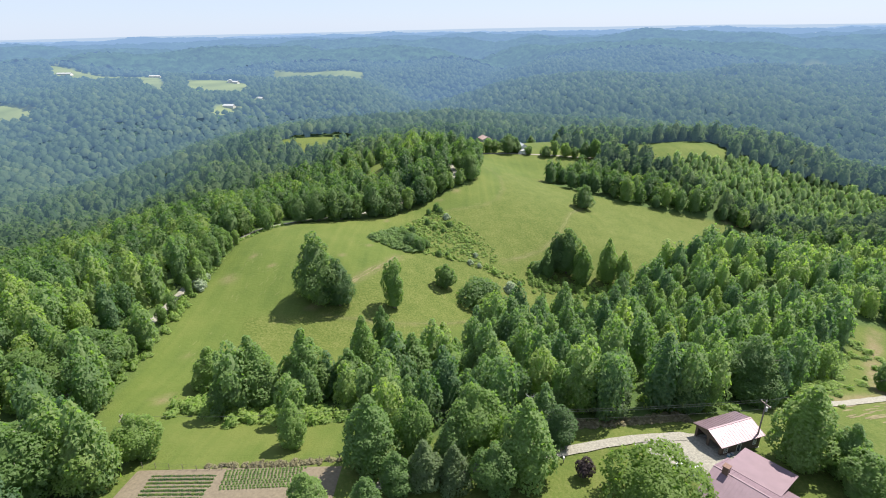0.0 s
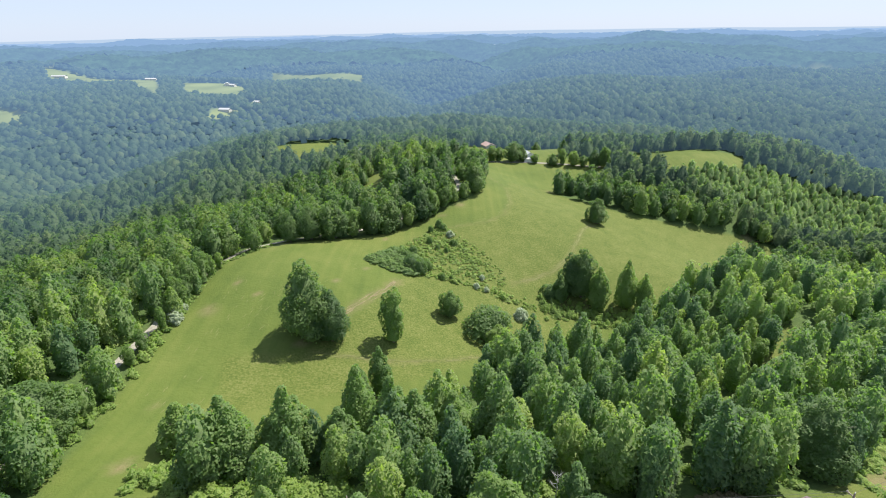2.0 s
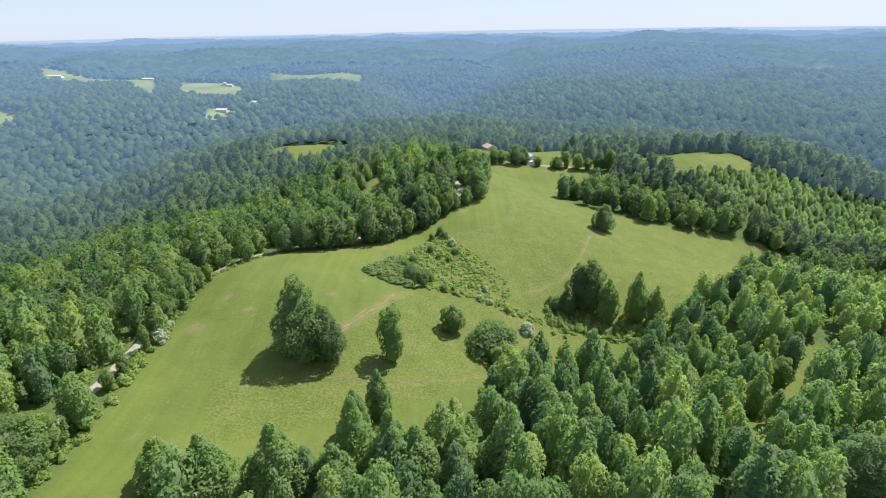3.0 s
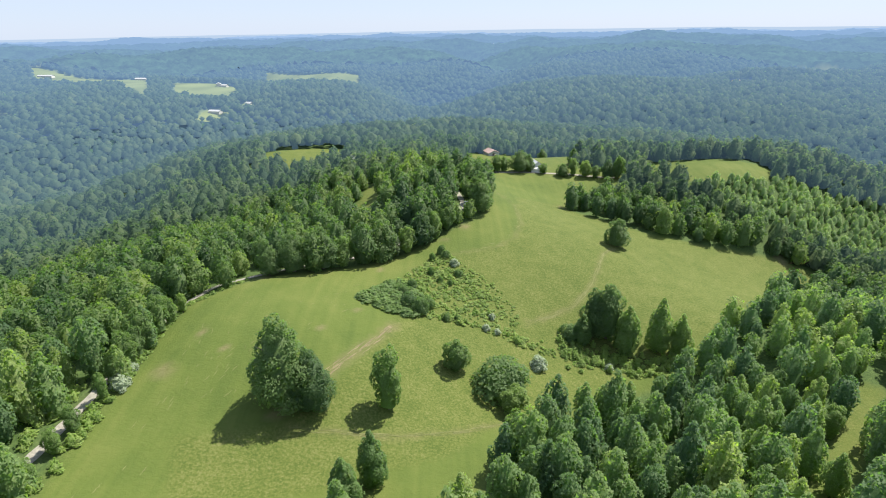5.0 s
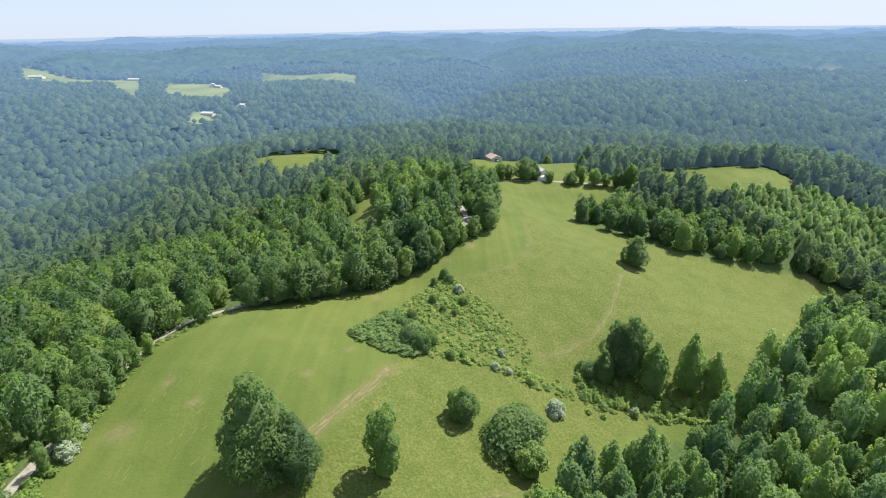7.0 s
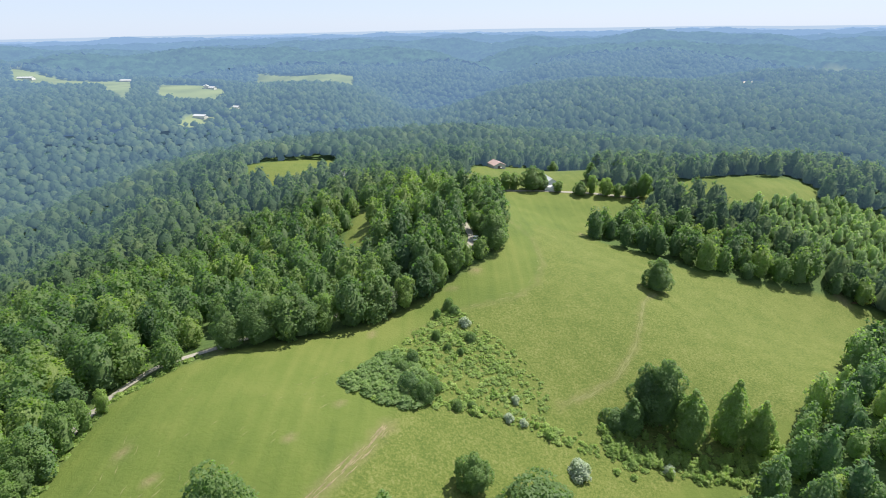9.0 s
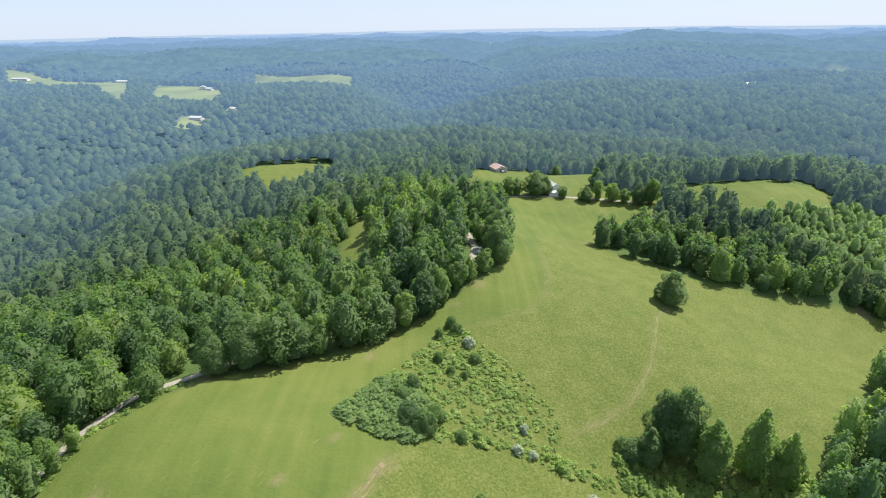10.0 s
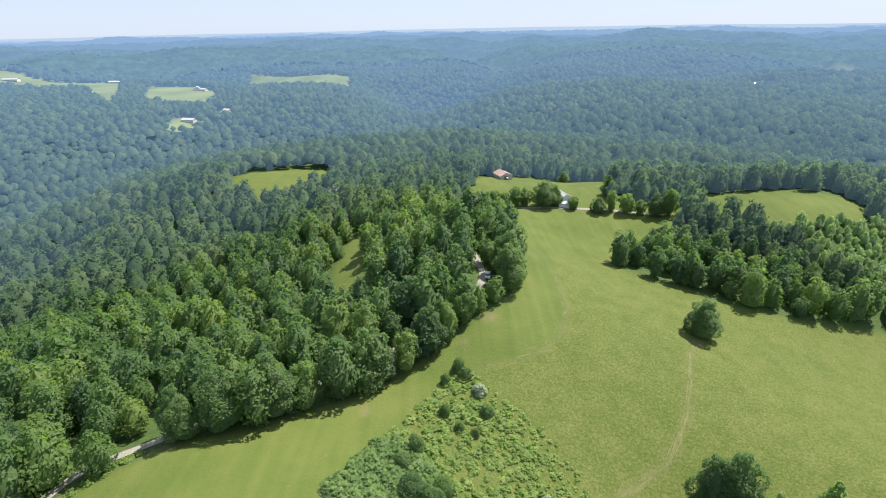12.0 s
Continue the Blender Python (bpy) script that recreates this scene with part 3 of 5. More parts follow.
def leafy_crown(shape, h, r, bottom, lobes, leaves, size, seed, rings=6, sides=7, heart=0.62, lift=0.9):
    """A crown of boughs: leaf sprays on the outer faces of lobes that fill the outline, over a narrow shaded heart. Returns corners, triangles and normals."""
    rng = np.random.RandomState(seed)
    us = np.clip((np.arange(lobes) + 0.5 + rng.uniform(-0.6, 0.6, lobes)) / lobes, 0.02, 0.98)
    narrow = shape in ("poplar", "pine", "slim")
    env = np.interp(us, *PROFILE[shape]) * r * (rng.uniform(0.84, 1.14, lobes) if narrow else rng.uniform(0.68, 1.16, lobes))
    ang = np.arange(lobes) * 2.4 + rng.uniform(-0.6, 0.6, lobes)
    rad = np.clip(env * rng.uniform(0.34, 0.56, lobes), r * 0.17, None)
    out = np.maximum(env - rad, 0)
    c = np.stack([out * np.cos(ang), out * np.sin(ang), h * (bottom + us * (1 - bottom))], 1)
    tall = rng.uniform(0.8, 1.25, lobes) * (1.25 if narrow else 0.95)
    c[:, 2] = np.minimum(c[:, 2], h - rad * tall * 0.9)
    many = leaves * 4
    which = rng.choice(lobes, many, p=(rad ** 2) / (rad ** 2).sum())
    d = rng.normal(size=(many, 3)) + np.stack([0.45 * np.cos(ang[which]), 0.45 * np.sin(ang[which]), np.full(many, 0.4)], 1)
    d /= np.linalg.norm(d, axis=1)[:, None]
    stray = rng.uniform(0, 1, many) < 0.08
    stretch = np.stack([np.ones(many), np.ones(many), tall[which]], 1)
    p = c[which] + d * (rad[which] * np.where(stray, rng.uniform(1.05, 1.22, many), rng.uniform(0.82, 1.05, many)))[:, None] * stretch
    deep = np.zeros(many, bool)
    for k in range(lobes):
        q = (p - c[k]) / np.array([1, 1, tall[k]])
        deep |= (np.linalg.norm(q, axis=1) < rad[k] * 0.78) & (which != k)
    keep = np.nonzero(~deep & (p[:, 2] > 0))[0][:leaves]
    p, d = p[keep], d[keep]
    m = len(p)
    mid = np.array([0, 0, h * (bottom + 0.35 * (1 - bottom))])
    body = (p - mid) / np.array([r, r, h * 0.5])
    body /= np.linalg.norm(body, axis=1)[:, None] + 1e-6
    soft = d * 0.9 + body * 0.3 + np.array([0, 0, lift])
    soft /= np.linalg.norm(soft, axis=1)[:, None]
    nrm = soft + rng.normal(size=(m, 3)) * 0.5
    nrm /= np.linalg.norm(nrm, axis=1)[:, None]
    t = np.cross(nrm, rng.normal(size=(m, 3)))
    t /= np.linalg.norm(t, axis=1)[:, None]
    b = np.cross(nrm, t)
    s = size * rng.uniform(0.55, 1.3, (m, 3, 1))
    v = np.stack([p + t * s[:, 0], p + (b * 0.87 - t * 0.5) * s[:, 1], p - (b * 0.87 + t * 0.5) * s[:, 2]], 1).reshape(-1, 3)
    f = np.arange(m * 3).reshape(-1, 3)
    gu, ga = np.linspace(0, 0.94, rings), np.arange(sides) * math.tau / sides
    A, U = np.meshgrid(ga, gu)
    rr = np.interp(U, *PROFILE[shape]) * r * heart * rng.uniform(0.85, 1.12, U.shape)
    rr[-1] *= 0.2
    hv = np.stack([rr * np.cos(A), rr * np.sin(A), h * (bottom + U * (1 - bottom)) * 0.94], -1).reshape(-1, 3)
    hn = np.stack([np.cos(A), np.sin(A), 0.5 + U * 0.6], -1).reshape(-1, 3)
    hn /= np.linalg.norm(hn, axis=1)[:, None]
    i = np.arange(rings * sides).reshape(rings, sides) + len(v)
    j = np.roll(i, -1, 1)
    hf = np.concatenate([np.stack([i[:-1], j[:-1], j[1:]], -1).reshape(-1, 3), np.stack([i[:-1], j[1:], i[1:]], -1).reshape(-1, 3)])
    return np.concatenate([v, hv]), np.concatenate([f, hf]), np.concatenate([np.repeat(soft * 0.5 + nrm * 0.5, 3, 0), hn])


def crown_mesh(name, mat, shape, h, r, bottom, lobes, cards, size, seed):
    v, f, vn = leafy_crown(shape, h, r, bottom, lobes, cards, size, seed, 8, 10)
    return mesh_of(name, v, f, mat, True, None, vn)


def tube(bm, path, radii, sides=7):
    rings = []
    for k, (p, r) in enumerate(zip(path, radii)):
        a, b = Vector(path[max(k - 1, 0)]), Vector(path[min(k + 1, len(path) - 1)])
        q = (b - a).to_track_quat("Z", "Y")
        rings.append([bm.verts.new(Vector(p) + q @ Vector((r * math.cos(math.tau * i / sides), r * math.sin(math.tau * i / sides), 0))) for i in range(sides)])
    for u, w in zip(rings[:-1], rings[1:]):
        for i in range(sides):
            bm.faces.new((u[i], u[(i + 1) % sides], w[(i + 1) % sides], w[i]))
    bm.faces.new(rings[-1])
    return bm


def trunk_mesh(h, r, seed, limbs=5):
    rng = random.Random(seed)
    bm = bmesh.new()
    lean = (rng.uniform(-0.03, 0.03) * h, rng.uniform(-0.03, 0.03) * h)
    path = [(lean[0] * u * u, lean[1] * u * u, h * 0.86 * u - 0.3) for u in (0, 0.06, 0.3, 0.6, 1)]
    k = 0.016 * h + 0.02 * r
    tube(bm, path, [k * 1.5, k, k * 0.8, k * 0.5, k * 0.15])
    for i in range(limbs):
        u, a = 0.28 + 0.5 * i / limbs, i * 2.4 + rng.uniform(-0.4, 0.4)
        z = h * 0.86 * u
        e = r * rng.uniform(0.5, 0.8)
        tube(bm, [(lean[0] * u * u, lean[1] * u * u, z), (e * 0.5 * math.cos(a), e * 0.5 * math.sin(a), z + h * 0.07), (e * math.cos(a), e * math.sin(a), z + h * 0.16)], [k * 0.4, k * 0.28, k * 0.08], 5)
    me = bpy.data.meshes.new("trunk")
    bm.to_mesh(me)
    bm.free()
    me.materials.append(BARK)
    return me


KINDS = {"oak": (LEAF_DARK, 20, 6.5, 0.10, 30, 8000, 0.29), "round": (LEAF, 14, 5.5, 0.08, 24, 4200, 0.34), "poplar": (LEAF_POPLAR, 18, 4.6, 0.06, 40, 4600, 0.33), "slim": (LEAF, 15, 4.0, 0.08, 17, 2800, 0.30),
         "bush": (LEAF_DARK, 8, 6.0, 0.02, 34, 2600, 0.36), "pine": (LEAF_PINE, 13, 4.0, 0.14, 40, 3200, 0.30), "maple": (LEAF_LIGHT, 12, 7.5, 0.10, 60, 7000, 0.34),
         "purple": (LEAF_PURPLE, 4, 1.7, 0.25, 16, 900, 0.22), "grey": (LEAF_GREY, 4, 3.0, 0.02, 16, 1000, 0.30)}
STORE = {}


def tree(kind, x, y, h, r, label, name="tree", category="tree", group=""):
    mat, h0, r0, bottom, lobes, cards, size = KINDS[kind]
    n = int(abs(x * 7.3 + y * 3.1)) % 3
    if (kind, n) not in STORE:
        seed = 100 * list(KINDS).index(kind) + n
        shape = kind if kind in PROFILE else "round" if kind in ("maple", "purple") else "bush"
        STORE[kind, n] = (crown_mesh("crown", mat, shape, h0, r0, bottom, lobes, cards, size, seed), trunk_mesh(h0, r0, seed))
    crown, trunk = STORE[kind, n]
    e = tagged(new(name), label, category, group)
    e.matrix_world = pose(x, y, gz(x, y), 0, 0, (x * 37 + y * 91) % 360) @ Matrix.Diagonal((r / r0, r / r0, h / h0, 1))
    if kind not in ("bush", "grey"):
        data_part("trunk", trunk, e)
    data_part("crown", crown, e)
    return e


for x, y, h, r in ((-41.5, 151.5, 24.0, 7.3), (-34.6, 151.5, 16.5, 5.4)):
    tree("oak", x, y, h, r, "tall dark broadleaf tree standing in the mown meadow", group="meadow trees")
tree("slim", -17.6, 155.5, 17.5, 4.3, "slender tree with a leafy skirt in rough pasture", group="meadow trees")
tree("round", -0.6, 175.5, 9.5, 4.1, "small round dark tree in rough pasture", group="meadow trees")
tree("bush", 12.3, 171.0, 9.5, 8.8, "broad olive-green thicket bush in rough pasture", "bush", "bush")
tree("grey", 25.0, 186.0, 3.8, 3.0, "pale silvery shrub beside a broad bush", "shrub", "shrub")
tree("slim", 14.3, 162.7, 8.4, 4.0, "small leafy tree beside a broad bush", group="meadow trees")
tree("oak", 71.6, 264.0, 12.6, 5.9, "lone round tree on the grassy slope", group="meadow trees")
for kind, x, y, h, r in (("oak", 50.5, 204.0, 20.5, 6.2), ("oak", 46.5, 205.0, 17.5, 4.8), ("poplar", 41.5, 200.5, 11.0, 3.4)):
    tree(kind, x, y, h, r, "big broadleaf tree in a clump", group="hollow trees")
for x, y, h, r in ((55.5, 198.5, 17.0, 4.6), (65.9, 198.5, 19.5, 4.4), (71.5, 195.5, 15.5, 3.8)):
    tree("poplar", x, y, h, r, "pointed green tree in a clump", group="hollow trees")
tree("bush", 38.3, 201.8, 5.0, 4.3, "leafy bush under a tall tree", "bush", "bush")
for x, y, h, r in ((-57.6, 107.5, 11.5, 4.6), (-43.9, 99.0, 18.5, 5.4), (-32.8, 101.5, 19.5, 5.2), (-23.2, 103.2, 13.5, 4.3), (-21.0, 112.0, 19.4, 4.3), (-8.2, 103.6, 16.7, 5.0), (-0.7, 107.7, 14.2, 4.5),
                   (-13.0, 105.2, 19.5, 4.8), (7.9, 108.4, 10.5, 3.9)):
    tree("poplar", x, y, h, r, "tall pointed bright green tree at the wood's edge", group="row of pointed trees")
for x, y, h, r in ((-19.0, 133.0, 14.0, 3.2), (-23.6, 126.5, 12.5, 3.4)):
    tree("poplar", x, y, h, r, "young pointed tree standing out from the wood", group="meadow trees")
tree("poplar", -29.8, 79.5, 11.0, 2.8, "young pointed tree on the grass strip", group="garden trees")
for x, y, h, r in ((-57.8, 76.8, 9.6, 4.3), (66.4, 64.1, 9.2, 4.6), (-70.3, 65.8, 15.0, 6.6), (-61.5, 67.8, 13.0, 5.3)):
    tree("round", x, y, h, r, "leafy green yard tree", group="garden trees")
for x, y, h, r in ((-22.6, 61.6, 7.5, 3.2), (-13.2, 60.6, 7.6, 2.7)):
    tree("poplar", x, y, h, r, "pointed green yard tree", group="garden trees")
tree("maple", 31.6, 60.9, 10.5, 7.7, "broad light green maple beside the house", group="garden trees")
for kind, x, y, h, r in (("poplar", -13.8, 71.6, 15.5, 5.0), ("round", -6.3, 75.5, 12.5, 4.2), ("round", 4.4, 75.0, 15.5, 5.4), ("poplar", 12.6, 68.6, 16.5, 5.0), ("oak", 20.3, 78.4, 8.5, 3.6), ("round", 7.2, 65.5, 10.0, 3.8), ("poplar", -8.9, 65.5, 8.5, 3.0), ("poplar", 0.5, 71.5, 11.0, 3.4)):
    tree(kind, x, y, h, r, "leafy green tree in the yard grove", group="garden trees")
for x, y, h, r in ((-4.3, 67.0, 9.5, 3.6), (0.6, 66.5, 9.0, 3.2)):
    tree("pine", x, y, h, r, "grey-green pine in the yard grove", group="garden trees")
tree("poplar", 75.0, 131.0, 11.0, 2.7, "small pointed tree in a woodland gap", group="wood edge trees")
tree("purple", 22.7, 68.6, 3.9, 1.7, "small purple-leaved tree on the lawn", group="garden trees")
for x, y, h, r in ((61.6, 72.5, 16.5, 5.2), (67.5, 69.5, 11.0, 3.6)):
    tree("poplar", x, y, h, r, "tall leafy tree behind the garage", group="garden trees")
tree("pine", 32.7, 87.5, 12.4, 4.0, "grey-green pine at the wood's edge", group="wood edge trees")
for x, y, h, r in ((-84.5, 105.2, 14.3, 7.4), (-91.8, 96.5, 12.5, 7.2), (66.8, 96.8, 15.6, 6.8), (48.9, 92.3, 15.0, 6.0)):
    tree("oak", x, y, h, r, "big dark tree at the wood's edge", group="wood edge trees")
for x, y, h, r in ((111.8, 112.2, 8.1, 3.5), (96.2, 121.0, 9.4, 4.6), (89.8, 152.1, 9.0, 2.8)):
    tree("slim", x, y, h, r, "slender tree on the grassy bank", group="wood edge trees")


# ---- woods ----
def tree_points(x0, x1, y0, y1, step, seed, margin):
    rng = np.random.RandomState(seed)
    xs, ys = np.meshgrid(np.arange(x0, x1, step), np.arange(y0, y1, step * 0.87))
    xs = xs + (np.arange(xs.shape[0]) % 2)[:, None] * step / 2
    x, y = xs.ravel() + rng.uniform(-0.36, 0.36, xs.size) * step, ys.ravel() + rng.uniform(-0.36, 0.36, xs.size) * step
    return x[keep_woods(x, y, margin)], y[keep_woods(x, y, margin)]


def keep_woods(x, y, margin):
    ok = (openness(x, y) < -margin) & (to_line(x, y, ROAD) > 2.7)
    ok &= np.abs(x) < np.maximum(y, 0) * 0.87 + 28
    return ok


def joined(name, label, x, y, h, r, templates, mat, seed):
    """Many trees in one mesh: turned, scaled copies of a few crowns."""
    rng = np.random.RandomState(seed)
    z = ground_z(x, y)
    pick = rng.randint(0, len(templates), len(x))
    tone = np.clip(rng.normal(0.42, 0.28, len(x)) + 0.2 * waves(x, y, 60, seed + 7), 0, 1)
    V, F, T, N, o = [], [], [], [], 0
    for k, (tv, tf, tn) in enumerate(templates):
        m = np.nonzero(pick == k)[0]
        if not len(m):
            continue
        a = rng.uniform(0, math.tau, len(m))
        c, s = np.cos(a)[:, None], np.sin(a)[:, None]
        X = (tv[:, 0] * c - tv[:, 1] * s) * r[m][:, None] + x[m][:, None]
        Y = (tv[:, 0] * s + tv[:, 1] * c) * r[m][:, None] + y[m][:, None]
        Z = tv[:, 2] * h[m][:, None] + z[m][:, None]
        V.append(np.stack([X, Y, Z], -1).reshape(-1, 3))
        N.append(np.stack([tn[:, 0] * c - tn[:, 1] * s, tn[:, 0] * s + tn[:, 1] * c, tn[:, 2] + 0 * c], -1).reshape(-1, 3))
        F.append((tf[None] + (np.arange(len(m)) * len(tv))[:, None, None]).reshape(-1, tf.shape[1]) + o)
        T.append(np.repeat(tone[m], len(tv)))
        o += len(m) * len(tv)
    ob = new(name, mesh_of(name, np.concatenate(V), np.concatenate(F), mat, True, np.concatenate(T), np.concatenate(N)))
    return tagged(ob, label, "woods", kind="structure" if name == "backdrop" else "stuff")


def add_haze_glow(ob):
    """Share of painted haze glow on far woods, by distance from the farm."""
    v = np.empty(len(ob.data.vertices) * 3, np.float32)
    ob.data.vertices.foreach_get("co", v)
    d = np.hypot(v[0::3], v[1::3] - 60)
    ob.data.attributes.new("haze_share", "FLOAT", "POINT").data.foreach_set("value", np.interp(d, [280, 380, 470, 760, 1000, 1500], [0.0, 0.09, 0.16, 0.35, 0.46, 0.62]).astype(np.float32))


def unit_crown(shape, lobes, leaves, size, seed, bottom=0.12, rings=6, sides=7, lift=0.9, heart=0.62):
    v, f, vn = leafy_crown(shape, 14.0, 4.6, bottom, lobes, leaves, size, seed, rings, sides, heart, lift)
    return v / np.array([4.6, 4.6, 14.0]), f, vn


NEAR_T = [unit_crown(s, 30, 1350, 0.47, 40 + k, 0.06) for k, s in enumerate(("poplar", "round", "poplar", "poplar", "slim", "oak"))]
LANE_T = [unit_crown(s, 30, 1050, 0.46, 50 + k, 0.06, 6, 7, 0.9, 0.64) for k, s in enumerate(("round", "oak", "round", "oak", "bush", "poplar"))]
MID_T = [unit_crown(s, 26, 600, 0.55, 60 + k, 0.08, 5, 7, 0.9, 0.68) for k, s in enumerate(("round", "oak", "round", "oak", "bush", "poplar", "round"))]
BACK_T = [unit_crown(s, 16, 165, 0.9, 70 + k, 0.06, 5, 7, 0.9, 0.82) for k, s in enumerate(("bush", "round", "bush", "oak", "round", "bush"))]
FAR_T = [unit_crown(s, 10, 46, 0.85, 80 + k, 0.36, 5, 6, 0.6, 0.9) for k, s in enumerate(("bush", "round", "bush", "round", "bush", "bush", "oak", "round"))]
DOT_T = [unit_crown(s, 7, 10, 1.2, 90 + k, 0.42, 3, 5, 0.6, 0.96) for k, s in enumerate(("bush", "round", "bush", "round", "bush", "bush", "oak", "round"))]



rng = np.random.RandomState(12)


def reach(x, y):
    return np.hypot(x, np.maximum(y - 60, 0))


x, y = tree_points(-150, 150, 60, 220, 7.0, 10, 1.4)
m = reach(x, y) < 140
x, y = x[m], y[m]
big = rng.uniform(0, 1, len(x)) ** 1.5
joined("woodland", "dense young green woods of pointed trees", x, y, 9.5 + 9.5 * big, 2.6 + 1.7 * big, NEAR_T, YOUNG_WOODS, 1)
x, y = tree_points(-330, 330, 60, 620, 7.7, 11, 1.6)
m = (reach(x, y) >= 140) & (reach(x, y) < 470) & ~inside(x, y, PLANTATION)
x, y = x[m], y[m]
big = rng.uniform(0, 1, len(x)) ** 1.4
h, r = 8.5 + 8.0 * big, 3.2 + 2.1 * big
m, young = reach(x, y) < 290, (x > 55) & (y < 245)
lane = (x < 20) & (reach(x, y) < 190)
for pick, shapes, label in ((m & ~young & lane, LANE_T, "tall broadleaf woods beside the gravel lane"), (m & ~young & ~lane, MID_T, "dense broadleaf woods on the ridge")):
    joined("woodland", label, x[pick], y[pick], h[pick], r[pick], shapes, WOODS, 2)
joined("woodland", "bright young broadleaf woods below the meadow", x[m & young], y[m & young], h[m & young], r[m & young] * 0.85, MID_T, YOUNG_WOODS, 7)
# Woods from about 290 m on already carry painted haze glow.
add_haze_glow(joined("backdrop", "broadleaf woods on the ridge's far slopes", x[~m], y[~m], h[~m], r[~m], BACK_T, HAZE_GLOW_WOODS, 6))
x, y = tree_points(130, 310, 285, 370, 4.2, 31, 1.0)
m = inside(x, y, PLANTATION)
x, y = x[m], y[m]
big = rng.uniform(0, 1, len(x)) ** 2.2
joined("plantation", "pale young saplings on an old clearing", x, y, 3.0 + 5.5 * big, 1.4 + 1.3 * big, BACK_T, SAPLING, 8)
x, y = tree_points(-720, 720, 200, 800, 7.4, 21, 1.0)
far = reach(x, y)
big = rng.uniform(0, 1, len(x)) ** 1.3
h, r = 7.5 + 9.0 * big, 3.6 + 2.8 * big
edge = (far >= 470) | (np.abs(x) > 330) | (y > 620)
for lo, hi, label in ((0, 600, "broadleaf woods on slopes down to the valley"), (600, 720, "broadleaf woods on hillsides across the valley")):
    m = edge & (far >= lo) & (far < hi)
    add_haze_glow(joined("backdrop", label, x[m], y[m], h[m], r[m], FAR_T, HAZE_GLOW_WOODS, 3 + lo))
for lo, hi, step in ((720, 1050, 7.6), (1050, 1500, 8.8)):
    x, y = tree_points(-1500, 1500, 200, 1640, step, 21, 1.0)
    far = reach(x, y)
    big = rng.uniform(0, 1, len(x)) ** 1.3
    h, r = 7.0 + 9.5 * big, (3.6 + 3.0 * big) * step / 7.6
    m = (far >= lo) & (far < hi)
    add_haze_glow(joined("backdrop", "distant broadleaf woods on rolling hills with haze glow mixed in", x[m], y[m], h[m], r[m], DOT_T, HAZE_GLOW_WOODS, 4))

# ---- trees on the lane's meadow side and round the farm ----
for kind, x, y, h, r in (("oak", -61, 209, 12.5, 4.0), ("oak", -54, 213, 14.5, 5.6), ("oak", -45.5, 217.5, 15.5, 6.2), ("round", -39, 221.5, 11.5, 4.2), ("oak", -33, 227, 14.5, 5.4), ("slim", -27.5, 229.5, 10, 3.2), ("pine", -23, 233, 12, 3.8), ("round", -17.5, 236.5, 10.5, 3.8),
                         ("oak", -12, 243, 13.5, 4.6), ("slim", -7, 247, 11.5, 3.2), ("round", -2.5, 254, 11, 3.9)):
    tree(kind, x, y, h, r, "broadleaf tree between lane and meadow" if kind != "pine" else "grey-green pine between lane and meadow", group="lane trees")
for x, y, h, r in ((12.0, 271, 14.5, 5.4), (13.5, 280, 14.5, 5.8), (15, 290, 13.5, 5.6), (14, 301, 13.5, 5.5)):
    tree("oak", x, y, h, r, "big dark oak beside the gravel lane", group="lane trees")
for x, y, h, r in ((-80.5, 104, 7, 2.6), (-81.5, 114, 8, 2.8), (-81.5, 125, 6, 2.2), (-81.8, 139, 6.5, 1.9), (-81.0, 148.5, 7.5, 1.6), (-81.5, 160, 10, 3.2), (-81, 167, 12, 3.4), (-80, 174, 11, 3.0), (-82, 133, 6, 2.0), (-81.6, 154.5, 7, 2.2), (-80.6, 163.5, 9, 2.6), (-78.6, 184.5, 6, 1.6), (-79.6, 179, 8, 2.2), (-82, 119.5, 7, 2.2), (-81.5, 109, 6.5, 2.4)):
    tree("slim", x, y, h, r, "small leafy roadside tree", group="roadside trees")
for x, y, h, r in ((-79.3, 152.5, 3.4, 2.6), (-79.8, 158, 2.4, 1.8)):
    tree("grey", x, y, h, r, "rounded silvery shrub beside the lane", "shrub", "shrub", "silvery shrubs")
for kind, x, y, h, r in (("oak", 72, 378.5, 8, 4.4), ("slim", 79, 380, 11, 3.4), ("round", 86, 377, 10.5, 4.4), ("slim", 92, 375, 8, 3.2), ("oak", 99, 373, 12, 4.6), ("round", 105, 372, 14, 4.2), ("round", 61, 383, 6.5, 3.4),
                         ("poplar", 84, 402, 11, 4.0), ("oak", 91, 415, 13, 5.2), ("round", 100, 400, 14, 4.8), ("oak", 76, 470, 8, 4.0)):
    tree(kind, x, y, h, r, "green farmstead tree beside the meadow's crest", group="farmstead trees")
for x, y, h, r in ((46, 386, 14, 7.0), (52, 388, 11, 4.5)):
    tree("oak", x, y, h, r, "dark shade tree beside a white farmhouse", group="farmstead trees")
for x, y, h, r in ((31, 384, 11, 4.5), (36, 386, 10, 4.0)):
    tree("slim", x, y, h, r, "thin pale tree beside the farm field", group="farmstead trees")
for x, y, h, r in ((14, 384, 8, 5.0), (20, 386, 8, 5.0), (25, 384, 7.5, 4.5)):
    tree("bush", x, y, h, r, "olive-green brush beside the farm lane", "bush", "bush", "farm brush")


